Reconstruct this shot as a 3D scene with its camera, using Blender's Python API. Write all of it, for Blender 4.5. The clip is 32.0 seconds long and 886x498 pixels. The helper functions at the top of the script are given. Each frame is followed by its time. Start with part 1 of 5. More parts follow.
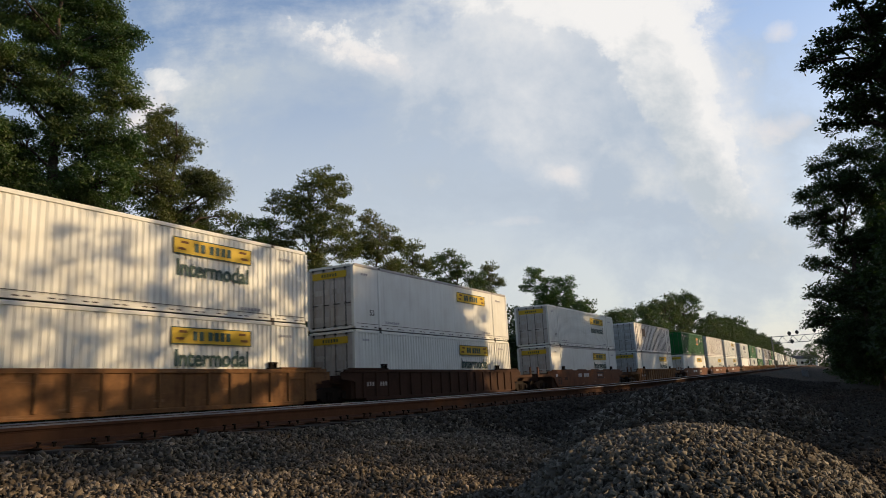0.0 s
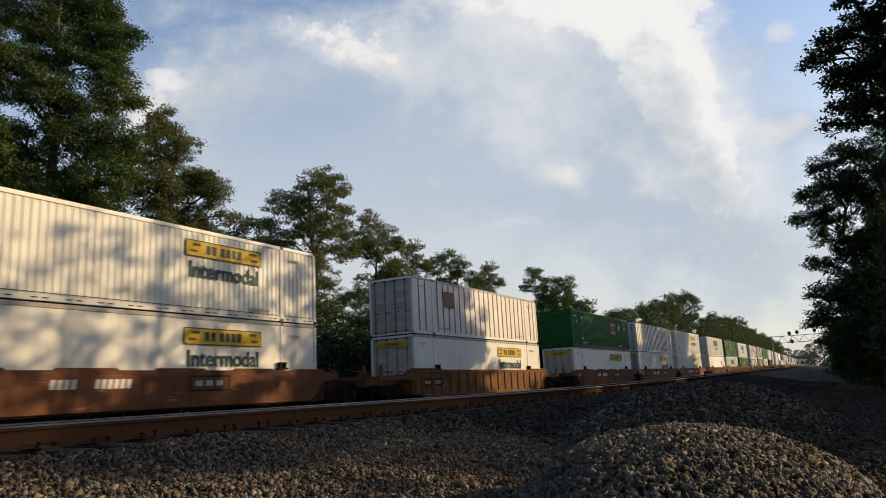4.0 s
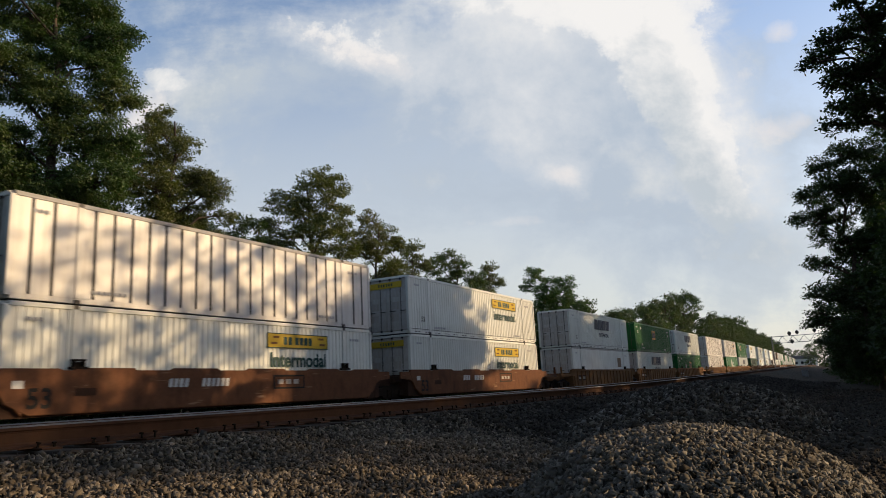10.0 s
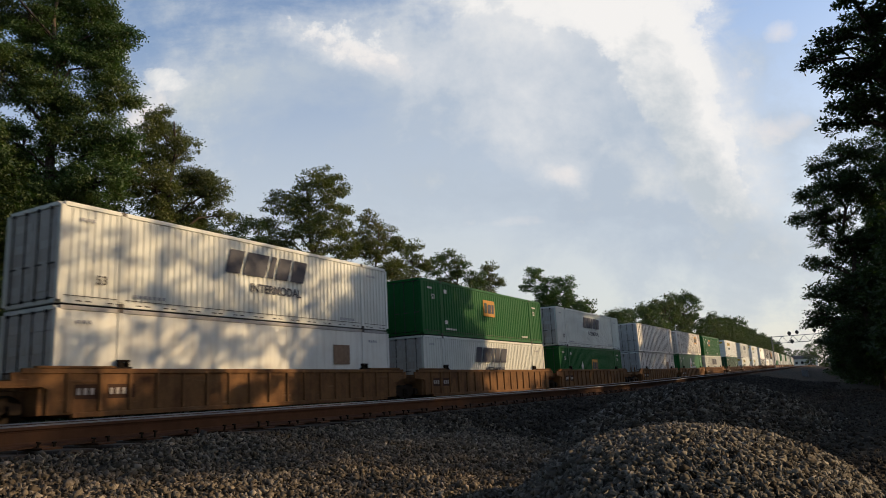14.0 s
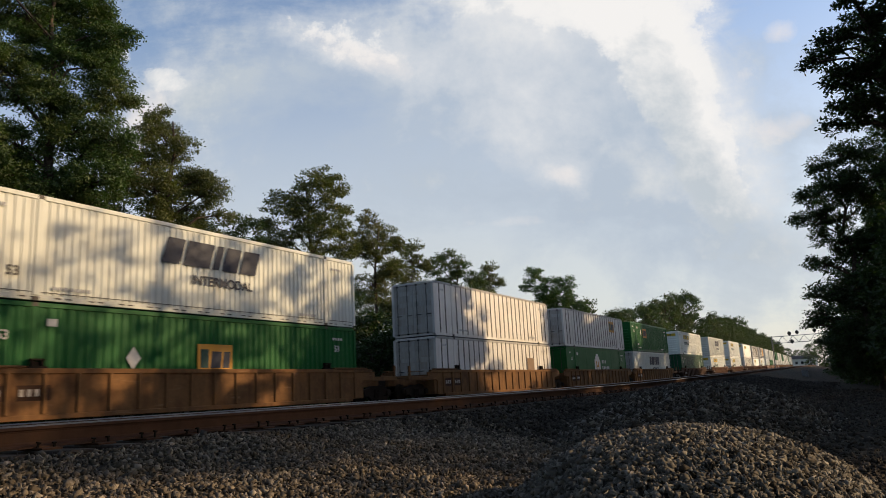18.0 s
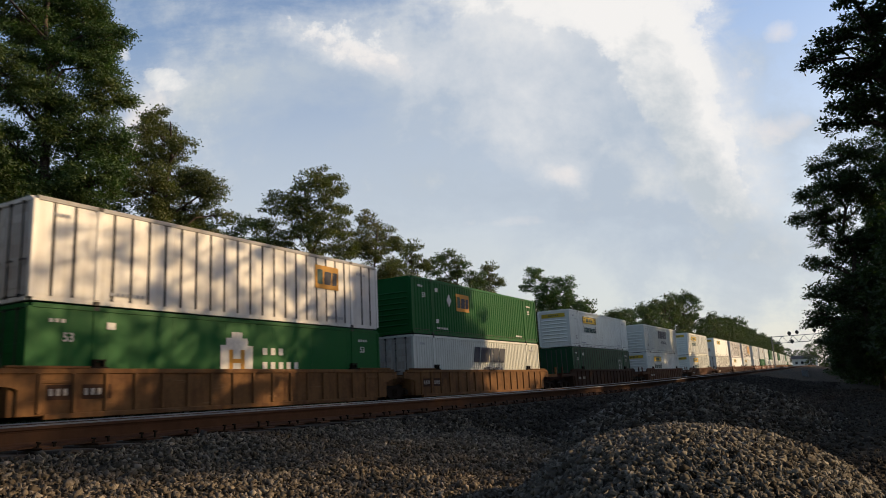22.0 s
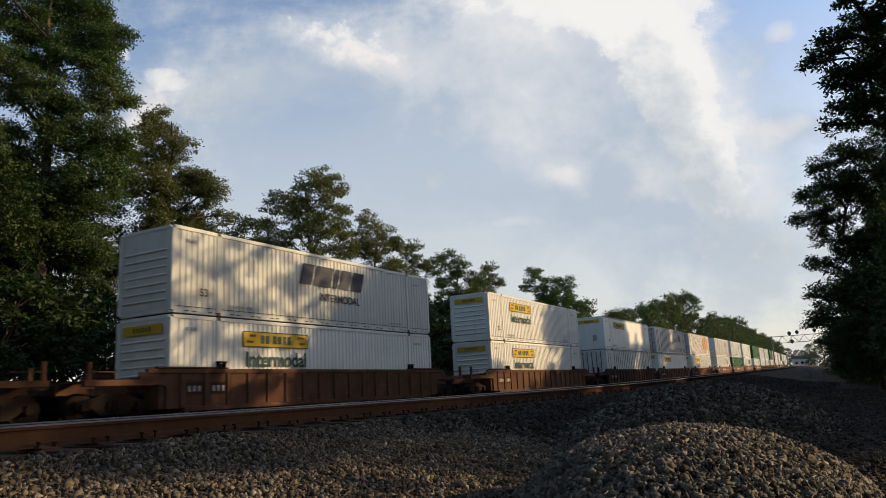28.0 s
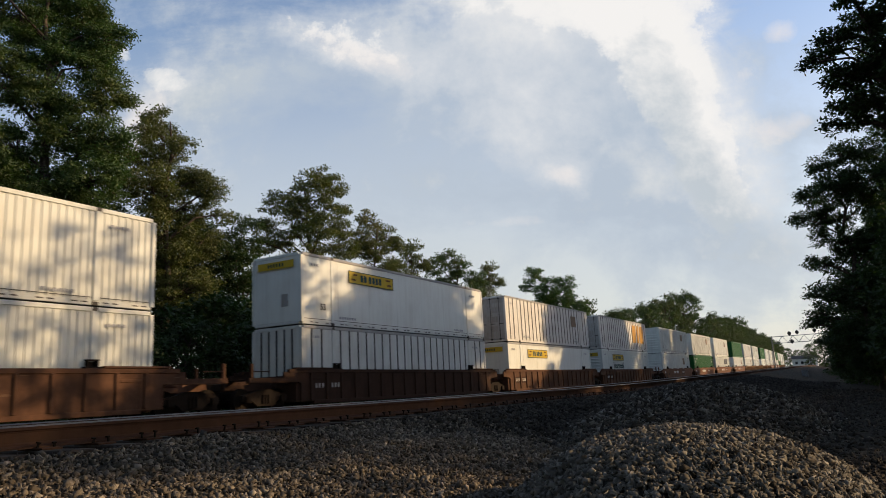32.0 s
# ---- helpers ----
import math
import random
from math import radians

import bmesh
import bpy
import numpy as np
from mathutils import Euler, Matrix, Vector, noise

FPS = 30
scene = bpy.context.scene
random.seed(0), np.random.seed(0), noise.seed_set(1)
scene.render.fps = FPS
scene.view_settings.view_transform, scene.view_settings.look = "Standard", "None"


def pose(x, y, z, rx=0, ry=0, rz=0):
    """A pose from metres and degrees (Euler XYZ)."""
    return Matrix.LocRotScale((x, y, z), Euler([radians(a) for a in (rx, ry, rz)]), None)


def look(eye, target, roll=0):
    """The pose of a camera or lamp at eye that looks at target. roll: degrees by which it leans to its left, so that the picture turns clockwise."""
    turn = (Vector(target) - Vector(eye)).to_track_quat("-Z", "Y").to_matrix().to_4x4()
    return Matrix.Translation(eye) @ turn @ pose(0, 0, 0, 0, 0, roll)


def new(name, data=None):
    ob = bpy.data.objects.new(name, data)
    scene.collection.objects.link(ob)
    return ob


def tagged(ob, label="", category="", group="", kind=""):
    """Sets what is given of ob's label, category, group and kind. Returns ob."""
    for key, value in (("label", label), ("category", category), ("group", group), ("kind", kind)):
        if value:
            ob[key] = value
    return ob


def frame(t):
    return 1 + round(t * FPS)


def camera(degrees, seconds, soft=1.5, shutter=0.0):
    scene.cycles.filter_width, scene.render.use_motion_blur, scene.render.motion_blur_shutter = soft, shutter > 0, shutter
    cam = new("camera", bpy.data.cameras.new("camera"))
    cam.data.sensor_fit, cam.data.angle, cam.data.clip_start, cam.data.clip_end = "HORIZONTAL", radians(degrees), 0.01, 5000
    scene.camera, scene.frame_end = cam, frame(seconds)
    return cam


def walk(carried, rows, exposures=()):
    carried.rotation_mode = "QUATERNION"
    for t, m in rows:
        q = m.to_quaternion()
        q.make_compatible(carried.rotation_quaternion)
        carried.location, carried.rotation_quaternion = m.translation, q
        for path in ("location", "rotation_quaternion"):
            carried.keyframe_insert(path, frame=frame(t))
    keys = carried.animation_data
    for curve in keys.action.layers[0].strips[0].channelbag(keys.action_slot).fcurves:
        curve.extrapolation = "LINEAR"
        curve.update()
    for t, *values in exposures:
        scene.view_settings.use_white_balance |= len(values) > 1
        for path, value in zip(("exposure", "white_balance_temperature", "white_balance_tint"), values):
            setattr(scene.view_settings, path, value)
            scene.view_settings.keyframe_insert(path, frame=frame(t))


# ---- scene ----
cam = camera(63.456, 32.0, soft=0.9, shutter=0.3)
EYE = Vector((0.0, 0.0, 0.384))
YAW, PITCH, ROLL = radians(28.98), radians(11.282), -2.948
VIEW = Vector((-math.sin(YAW) * math.cos(PITCH), math.cos(YAW) * math.cos(PITCH), math.sin(PITCH)))
STAND = look(EYE, EYE + VIEW, ROLL)
walk(cam, [(0.0, STAND), (32.0, STAND)], exposures=[(0.0, 0.2), (32.0, 0.2)])

# ---- world, sun ----
SUN_DIR = Vector((0.75, 0.62, 0.30)).normalized()      # towards the sun
SUN_EL = math.asin(SUN_DIR.z)
SUN_AZ = math.atan2(SUN_DIR.x, SUN_DIR.y)


def node(tree, kind, x=0, y=0, **values):
    n = tree.nodes.new(kind)
    n.location = (x, y)
    for key, value in values.items():
        n.inputs[key.replace("_", " ")].default_value = value
    return n


def maths(tree, op, a, b=None, c=None, clamp=False):
    n = tree.nodes.new("ShaderNodeMath")
    n.operation, n.use_clamp = op, clamp
    for i, v in enumerate((a, b, c)):
        if v is None:
            continue
        if isinstance(v, (int, float)):
            n.inputs[i].default_value = v
        else:
            tree.links.new(v, n.inputs[i])
    return n.outputs[0]


def mixed(tree, fac, a, b, blend="MIX"):
    n = tree.nodes.new("ShaderNodeMix")
    n.data_type, n.blend_type = "RGBA", blend
    for sock, v in ((n.inputs[0], fac), (n.inputs[6], a), (n.inputs[7], b)):
        if isinstance(v, (int, float)):
            sock.default_value = v
        elif isinstance(v, (tuple, list)):
            sock.default_value = (*v[:3], 1)
        else:
            tree.links.new(v, sock)
    return n.outputs[2]


def ramp(tree, fac, stops):
    n = tree.nodes.new("ShaderNodeValToRGB")
    els = n.color_ramp.elements
    while len(els) < len(stops):
        els.new(0.5)
    for e, (p, c) in zip(els, stops):
        e.position = p
        e.color = (*c, 1) if isinstance(c, (tuple, list)) else (c, c, c, 1)
    tree.links.new(fac, n.inputs[0])
    return n.outputs[0]


def build_world():
    w = bpy.data.worlds.new("evening_sky")
    w.use_nodes = True
    scene.world = w
    t = w.node_tree
    t.nodes.clear()
    out = node(t, "ShaderNodeOutputWorld")
    bg = node(t, "ShaderNodeBackground", Strength=0.084)
    t.links.new(bg.outputs[0], out.inputs[0])
    sky = node(t, "ShaderNodeTexSky")
    sky.sky_type, sky.sun_disc = "NISHITA", False
    sky.sun_elevation, sky.sun_rotation = SUN_EL, SUN_AZ
    sky.air_density, sky.dust_density, sky.ozone_density = 1.0, 0.6, 1.5
    co = node(t, "ShaderNodeTexCoord")
    # flat coordinates on a plane in front of a fixed heading: u to the side, v up
    right = Vector((math.cos(YAW), math.sin(YAW), 0))
    fwd = Vector((-math.sin(YAW), math.cos(YAW), 0))

    def dot(vec):
        n = t.nodes.new("ShaderNodeVectorMath")
        n.operation = "DOT_PRODUCT"
        t.links.new(co.outputs["Generated"], n.inputs[0])
        n.inputs[1].default_value = vec
        return n.outputs["Value"]
    f = maths(t, "MAXIMUM", dot(fwd), 0.15)
    u = maths(t, "DIVIDE", dot(right), f)
    v = maths(t, "DIVIDE", dot(Vector((0, 0, 1))), f)
    comb = node(t, "ShaderNodeCombineXYZ")
    t.links.new(u, comb.inputs[0])
    t.links.new(v, comb.inputs[1])

    def fbm(scale, detail, rough, off, distort=0.0, squash=1.0):
        m = node(t, "ShaderNodeMapping")
        m.inputs["Location"].default_value = off
        m.inputs["Scale"].default_value = (scale, scale * squash, scale)
        t.links.new(comb.outputs[0], m.inputs[0])
        n = node(t, "ShaderNodeTexNoise", Scale=1.0, Detail=detail, Roughness=rough, Distortion=distort)
        t.links.new(m.outputs[0], n.inputs["Vector"])
        return n.outputs["Fac"]

    def blob(cu, cv, ru, rv, turn=0.0):
        c, s = math.cos(radians(turn)), math.sin(radians(turn))
        du, dv = maths(t, "SUBTRACT", u, cu), maths(t, "SUBTRACT", v, cv)
        a = maths(t, "DIVIDE", maths(t, "ADD", maths(t, "MULTIPLY", du, c), maths(t, "MULTIPLY", dv, s)), ru)
        b = maths(t, "DIVIDE", maths(t, "SUBTRACT", maths(t, "MULTIPLY", dv, c), maths(t, "MULTIPLY", du, s)), rv)
        r2 = maths(t, "ADD", maths(t, "MULTIPLY", a, a), maths(t, "MULTIPLY", b, b))
        return maths(t, "EXPONENT", maths(t, "MULTIPLY", r2, -1.0))

    def add(*xs):
        total = xs[0]
        for x in xs[1:]:
            total = maths(t, "ADD", total, x)
        return total

    big = maths(t, "SUBTRACT", fbm(4.2, 7, 0.58, (3.1, 1.7, 0), 0.2), 0.5)
    fine = maths(t, "SUBTRACT", fbm(15.0, 9, 0.66, (7.3, 2.2, 0), 0.15), 0.5)
    wisp = maths(t, "SUBTRACT", fbm(3.0, 8, 0.64, (1.3, 5.2, 0), 0.35, 2.0), 0.5)

    def heap(blobs):
        return add(*[maths(t, "MULTIPLY", blob(*b[:5]), b[5]) for b in blobs])
    # soft sheet of cloud
    soft = add(maths(t, "MULTIPLY", heap(SHEET), 0.85), maths(t, "MULTIPLY", big, 1.5), maths(t, "MULTIPLY", wisp, 2.4), maths(t, "MULTIPLY", fine, 0.9))
    m_soft = ramp(t, soft, [(0.15, 0.0), (0.55, 0.5), (1.0, 0.95)])
    # heaped cloud with a crisp rim
    crisp = add(heap(HEAPS), maths(t, "MULTIPLY", big, 0.55), maths(t, "MULTIPLY", fine, 0.85))
    m_crisp = ramp(t, crisp, [(0.44, 0.0), (0.53, 0.7), (0.70, 1.0)])
    veil = ramp(t, v, [(0.0, 1.0), (0.18, 0.85), (0.34, 0.5), (0.55, 0.0)])
    blue = mixed(t, 1.0, sky.outputs[0], SKY_TINT, "MULTIPLY")
    hazy = mixed(t, maths(t, "MULTIPLY", veil, 0.85), blue, HAZE)
    glow = ramp(t, add(maths(t, "MULTIPLY", heap(BRIGHT), 0.6), maths(t, "MULTIPLY", big, 1.3), maths(t, "MULTIPLY", fine, 0.7)), [(0.05, 0.0), (0.75, 0.85)])
    tone = ramp(t, add(maths(t, "MULTIPLY", wisp, 1.6), maths(t, "MULTIPLY", big, 1.4), maths(t, "MULTIPLY", fine, 0.8)), [(0.0, 1.0), (0.35, 0.0)])
    body = mixed(t, maths(t, "MULTIPLY", tone, 0.6), CLOUD_GREY, CLOUD_BLUE)
    sheet = mixed(t, m_soft, hazy, mixed(t, glow, body, CLOUD_LIT))
    lit = mixed(t, ramp(t, add(heap(BRIGHT), maths(t, "MULTIPLY", fine, 1.6), maths(t, "MULTIPLY", wisp, 0.8)), [(0.1, 0.0), (0.9, 1.0)]), CLOUD_GREY, CLOUD_LIT)
    m_puff = ramp(t, add(heap(PUFFS), maths(t, "MULTIPLY", fine, 1.1), maths(t, "MULTIPLY", big, 0.5)), [(0.3, 0.0), (0.95, 0.8)])
    t.links.new(mixed(t, m_puff, mixed(t, m_crisp, sheet, lit), CLOUD_WARM), bg.inputs[0])


# clouds: side, height, half widths, turn, weight (tangent plane of the heading)
SHEET = [(0.50, 0.42, 0.12, 0.22, 0, 0.12), (0.16, 0.42, 0.30, 0.19, 0, 0.95), (0.02, 0.48, 0.34, 0.13, 0, 0.55), (0.24, 0.42, 0.22, 0.16, -30, 0.75), (0.33, 0.22, 0.20, 0.10, 0, 0.6), (-0.30, 0.46, 0.14, 0.05, 5, 0.55),
         (0.05, 0.26, 0.25, 0.05, 0, 0.30), (-0.46, 0.50, 0.10, 0.07, 0, 0.4), (0.53, 0.35, 0.07, 0.03, 0, 0.35), (0.6, 0.1, 0.5, 0.1, 0, 0.5), (-0.38, 0.60, 0.12, 0.03, 0, 0.35), (-0.15, 0.525, 0.16, 0.06, -22, 0.5)]
HEAPS = [(0.30, 0.56, 0.12, 0.09, 0, 0.78), (0.35, 0.42, 0.085, 0.09, 20, 0.78), (0.40, 0.29, 0.065, 0.07, 30, 0.68), (0.41, 0.20, 0.06, 0.05, 0, 0.38),
         (-0.15, 0.530, 0.15, 0.05, -24, 0.36), (-0.09, 0.495, 0.10, 0.035, -24, 0.16), (-0.405, 0.482, 0.05, 0.026, -10, 0.72), (0.05, 0.57, 0.22, 0.06, 0, 0.42),
         (0.40, 0.165, 0.06, 0.012, 0, 0.30), (-0.47, 0.53, 0.03, 0.03, 0, 0.5)]
PUFFS = [(-0.15, 0.525, 0.10, 0.03, -24, 0.5), (-0.07, 0.485, 0.08, 0.025, -24, 0.4), (0.182, 0.300, 0.030, 0.018, -10, 0.75), (0.486, 0.352, 0.032, 0.024, 0, 0.75), (0.535, 0.362, 0.030, 0.020, 20, 0.6), (0.525, 0.508, 0.034, 0.022, 10, 0.7), (0.46, 0.44, 0.03, 0.015, 30, 0.4),
         (-0.42, 0.44, 0.05, 0.03, 20, 0.5), (-0.44, 0.40, 0.03, 0.05, 0, 0.6), (0.10, 0.235, 0.10, 0.012, 0, 0.4), (0.30, 0.225, 0.12, 0.02, 5, 0.35)]
BRIGHT = [(0.20, 0.44, 0.20, 0.16, 0, 0.45), (-0.05, 0.49, 0.12, 0.05, -24, 0.5), (0.40, 0.54, 0.06, 0.07, 0, 0.9), (0.425, 0.40, 0.05, 0.08, 20, 1.0), (0.46, 0.29, 0.045, 0.07, 30, 0.9), (-0.165, 0.535, 0.12, 0.045, -24, 0.7), (0.24, 0.56, 0.16, 0.09, 0, 0.6), (0.05, 0.58, 0.2, 0.05, 0, 0.4),
          (-0.405, 0.482, 0.05, 0.03, 0, 0.7), (0.182, 0.300, 0.04, 0.02, 0, 0.45), (-0.47, 0.53, 0.03, 0.03, 0, 0.5)]
CLOUD_GREY, CLOUD_BLUE, CLOUD_LIT, CLOUD_WARM = (5.55, 6.10, 6.60), (4.5, 5.35, 6.6), (9.4, 9.2, 9.0), (9.0, 8.4, 8.1)
SKY_TINT, HAZE = (2.62, 2.30, 2.20), (6.6, 6.62, 6.45)
build_world()

sun = new("sun", bpy.data.lights.new("sun", "SUN"))
sun.data.energy, sun.data.angle, sun.data.color = 5.0, radians(0.5), (1.0, 0.70, 0.39)
sun.matrix_world = look(SUN_DIR * 50, (0, 0, 0))


# ---- materials ----
def material(name, rough=0.6, metal=0.0, gloss=0.5):
    m = bpy.data.materials.new(name)
    m.use_nodes = True
    t = m.node_tree
    b = t.nodes["Principled BSDF"]
    b.inputs["Roughness"].default_value, b.inputs["Metallic"].default_value = rough, metal
    b.inputs["Specular IOR Level"].default_value = gloss
    return m, t, b


def coords(t, scale=(1, 1, 1), kind="Object", loc=(0, 0, 0)):
    c = node(t, "ShaderNodeTexCoord")
    m = node(t, "ShaderNodeMapping")
    m.inputs["Scale"].default_value = scale
    m.inputs["Location"].default_value = loc
    t.links.new(c.outputs[kind], m.inputs[0])
    return m.outputs[0]


def noisy(t, vec, scale, detail=4, rough=0.55, distort=0.0):
    n = node(t, "ShaderNodeTexNoise", Scale=scale, Detail=detail, Roughness=rough, Distortion=distort)
    t.links.new(vec, n.inputs["Vector"])
    return n.outputs["Fac"]


def bumped(t, b, height, strength=0.3, distance=0.02):
    n = node(t, "ShaderNodeBump", Strength=strength, Distance=distance)
    t.links.new(height, n.inputs["Height"])
    t.links.new(n.outputs[0], b.inputs["Normal"])


def painted(name, colour, dirt=(0.20, 0.15, 0.10), rust=(0.16, 0.06, 0.025), wear=0.35, rough=0.5, metal=0.0, rustiness=0.5):
    """Weathered paint: vertical streaks, blotches and a few rust runs."""
    m, t, b = material(name, rough + 0.12, metal, 0.09)
    info = node(t, "ShaderNodeObjectInfo")
    vec = coords(t)
    sv = node(t, "ShaderNodeMapping")
    sv.inputs["Scale"].default_value = (1, 1, 0.08)
    t.links.new(vec, sv.inputs[0])
    streak = noisy(t, sv.outputs[0], 5.0, 5, 0.6)
    blot = noisy(t, vec, 0.8, 6, 0.6, 0.3)
    grain = noisy(t, vec, 24.0, 3)
    s1 = ramp(t, streak, [(0.45, 0.0), (0.72, 1.0)])
    b1 = ramp(t, blot, [(0.42, 0.0), (0.7, 1.0)])
    dirtf = maths(t, "MULTIPLY", maths(t, "ADD", maths(t, "MULTIPLY", s1, 0.6), maths(t, "MULTIPLY", b1, 0.5)), wear, clamp=True)
    c1 = mixed(t, dirtf, colour, dirt)
    tint = maths(t, "MULTIPLY_ADD", info.outputs["Random"], 0.16, 0.9)
    c2 = mixed(t, 1.0, c1, tint, "MULTIPLY")
    rv = noisy(t, sv.outputs[0], 9.0, 6, 0.7, 0.2)
    rf = maths(t, "MULTIPLY", ramp(t, rv, [(0.66, 0.0), (0.78, 1.0)]), rustiness, clamp=True)
    t.links.new(mixed(t, rf, c2, rust), b.inputs["Base Color"])
    t.links.new(maths(t, "MULTIPLY_ADD", blot, 0.3, rough - 0.12), b.inputs["Roughness"])
    bumped(t, b, maths(t, "ADD", grain, blot), 0.12, 0.01)
    return m


def plain(name, colour, rough=0.6, metal=0.0, vary=0.25, scale=8.0):
    m, t, b = material(name, rough, metal, 0.2)
    n = noisy(t, coords(t), scale, 5, 0.6)
    dark = tuple(c * (1 - vary) for c in colour)
    lite = tuple(min(1, c * (1 + vary)) for c in colour)
    t.links.new(ramp(t, n, [(0.3, dark), (0.7, lite)]), b.inputs["Base Color"])
    bumped(t, b, n, 0.15, 0.01)
    return m


def rusty(name, base, rust, amount=0.5, rough=0.75, scuff=0.0):
    m, t, b = material(name, rough, 0.0, 0.06)
    vec = coords(t)
    n1 = noisy(t, vec, 1.2, 7, 0.65, 0.4)
    n2 = noisy(t, vec, 11.0, 5, 0.6)
    sv = coords(t, (1, 1, 0.12))
    st = noisy(t, sv, 4.0, 5, 0.6)
    f = ramp(t, maths(t, "ADD", maths(t, "MULTIPLY", n1, 0.6), maths(t, "MULTIPLY", st, 0.4)), [(0.62 - 0.3 * amount, 0.0), (0.85 - 0.3 * amount, 1.0)])
    c = mixed(t, f, base, rust)
    c = mixed(t, maths(t, "MULTIPLY", n2, 0.55), c, tuple(x * 0.4 for x in rust))
    if scuff:
        sc = noisy(t, coords(t, (1, 0.45, 3.2)), 1.6, 6, 0.62, 0.3)
        c = mixed(t, maths(t, "MULTIPLY", ramp(t, sc, [(0.62, 0.0), (0.70, 1.0)]), scuff), c, (0.33, 0.22, 0.14))
    t.links.new(c, b.inputs["Base Color"])
    bumped(t, b, n2, 0.3, 0.01)
    return m


def stone_material(name, stops, scale=30.0):
    m, t, b = material(name, 0.9, 0.0, 0.12)
    geo = node(t, "ShaderNodeNewGeometry")
    n = noisy(t, coords(t), scale, 5, 0.65)
    big = noisy(t, coords(t), 0.7, 4, 0.6)
    v = maths(t, "ADD", maths(t, "MULTIPLY", geo.outputs["Random Per Island"], 0.6),
              maths(t, "ADD", maths(t, "MULTIPLY", n, 0.2), maths(t, "MULTIPLY", big, 0.3)))
    t.links.new(ramp(t, v, stops), b.inputs["Base Color"])
    bumped(t, b, n, 0.5, 0.01)
    return m


def leaf_material(name, dark, lite, dry, amount=0.08):
    m, t, b = material(name, 0.55, 0.0, 0.25)
    geo = node(t, "ShaderNodeNewGeometry")
    info = node(t, "ShaderNodeObjectInfo")
    big = noisy(t, coords(t), 0.35, 4, 0.6)
    v = maths(t, "ADD", maths(t, "MULTIPLY", geo.outputs["Random Per Island"], 0.22), maths(t, "MULTIPLY", big, 0.82))
    c = ramp(t, v, [(0.2, dark), (0.75, lite)])
    d = ramp(t, maths(t, "ADD", maths(t, "MULTIPLY", big, 0.8), maths(t, "MULTIPLY", info.outputs["Random"], 0.25)), [(0.52, 0.0), (0.75, amount * 5)])
    c = mixed(t, d, c, dry)
    t.links.new(c, b.inputs["Base Color"])
    trans = node(t, "ShaderNodeBsdfTranslucent")
    t.links.new(mixed(t, 1.0, c, (0.9, 1.2, 0.5), "MULTIPLY"), trans.inputs[0])
    mixs = node(t, "ShaderNodeMixShader", Fac=0.32)
    t.links.new(b.outputs[0], mixs.inputs[1])
    t.links.new(trans.outputs[0], mixs.inputs[2])
    t.links.new(mixs.outputs[0], t.nodes["Material Output"].inputs[0])
    return m


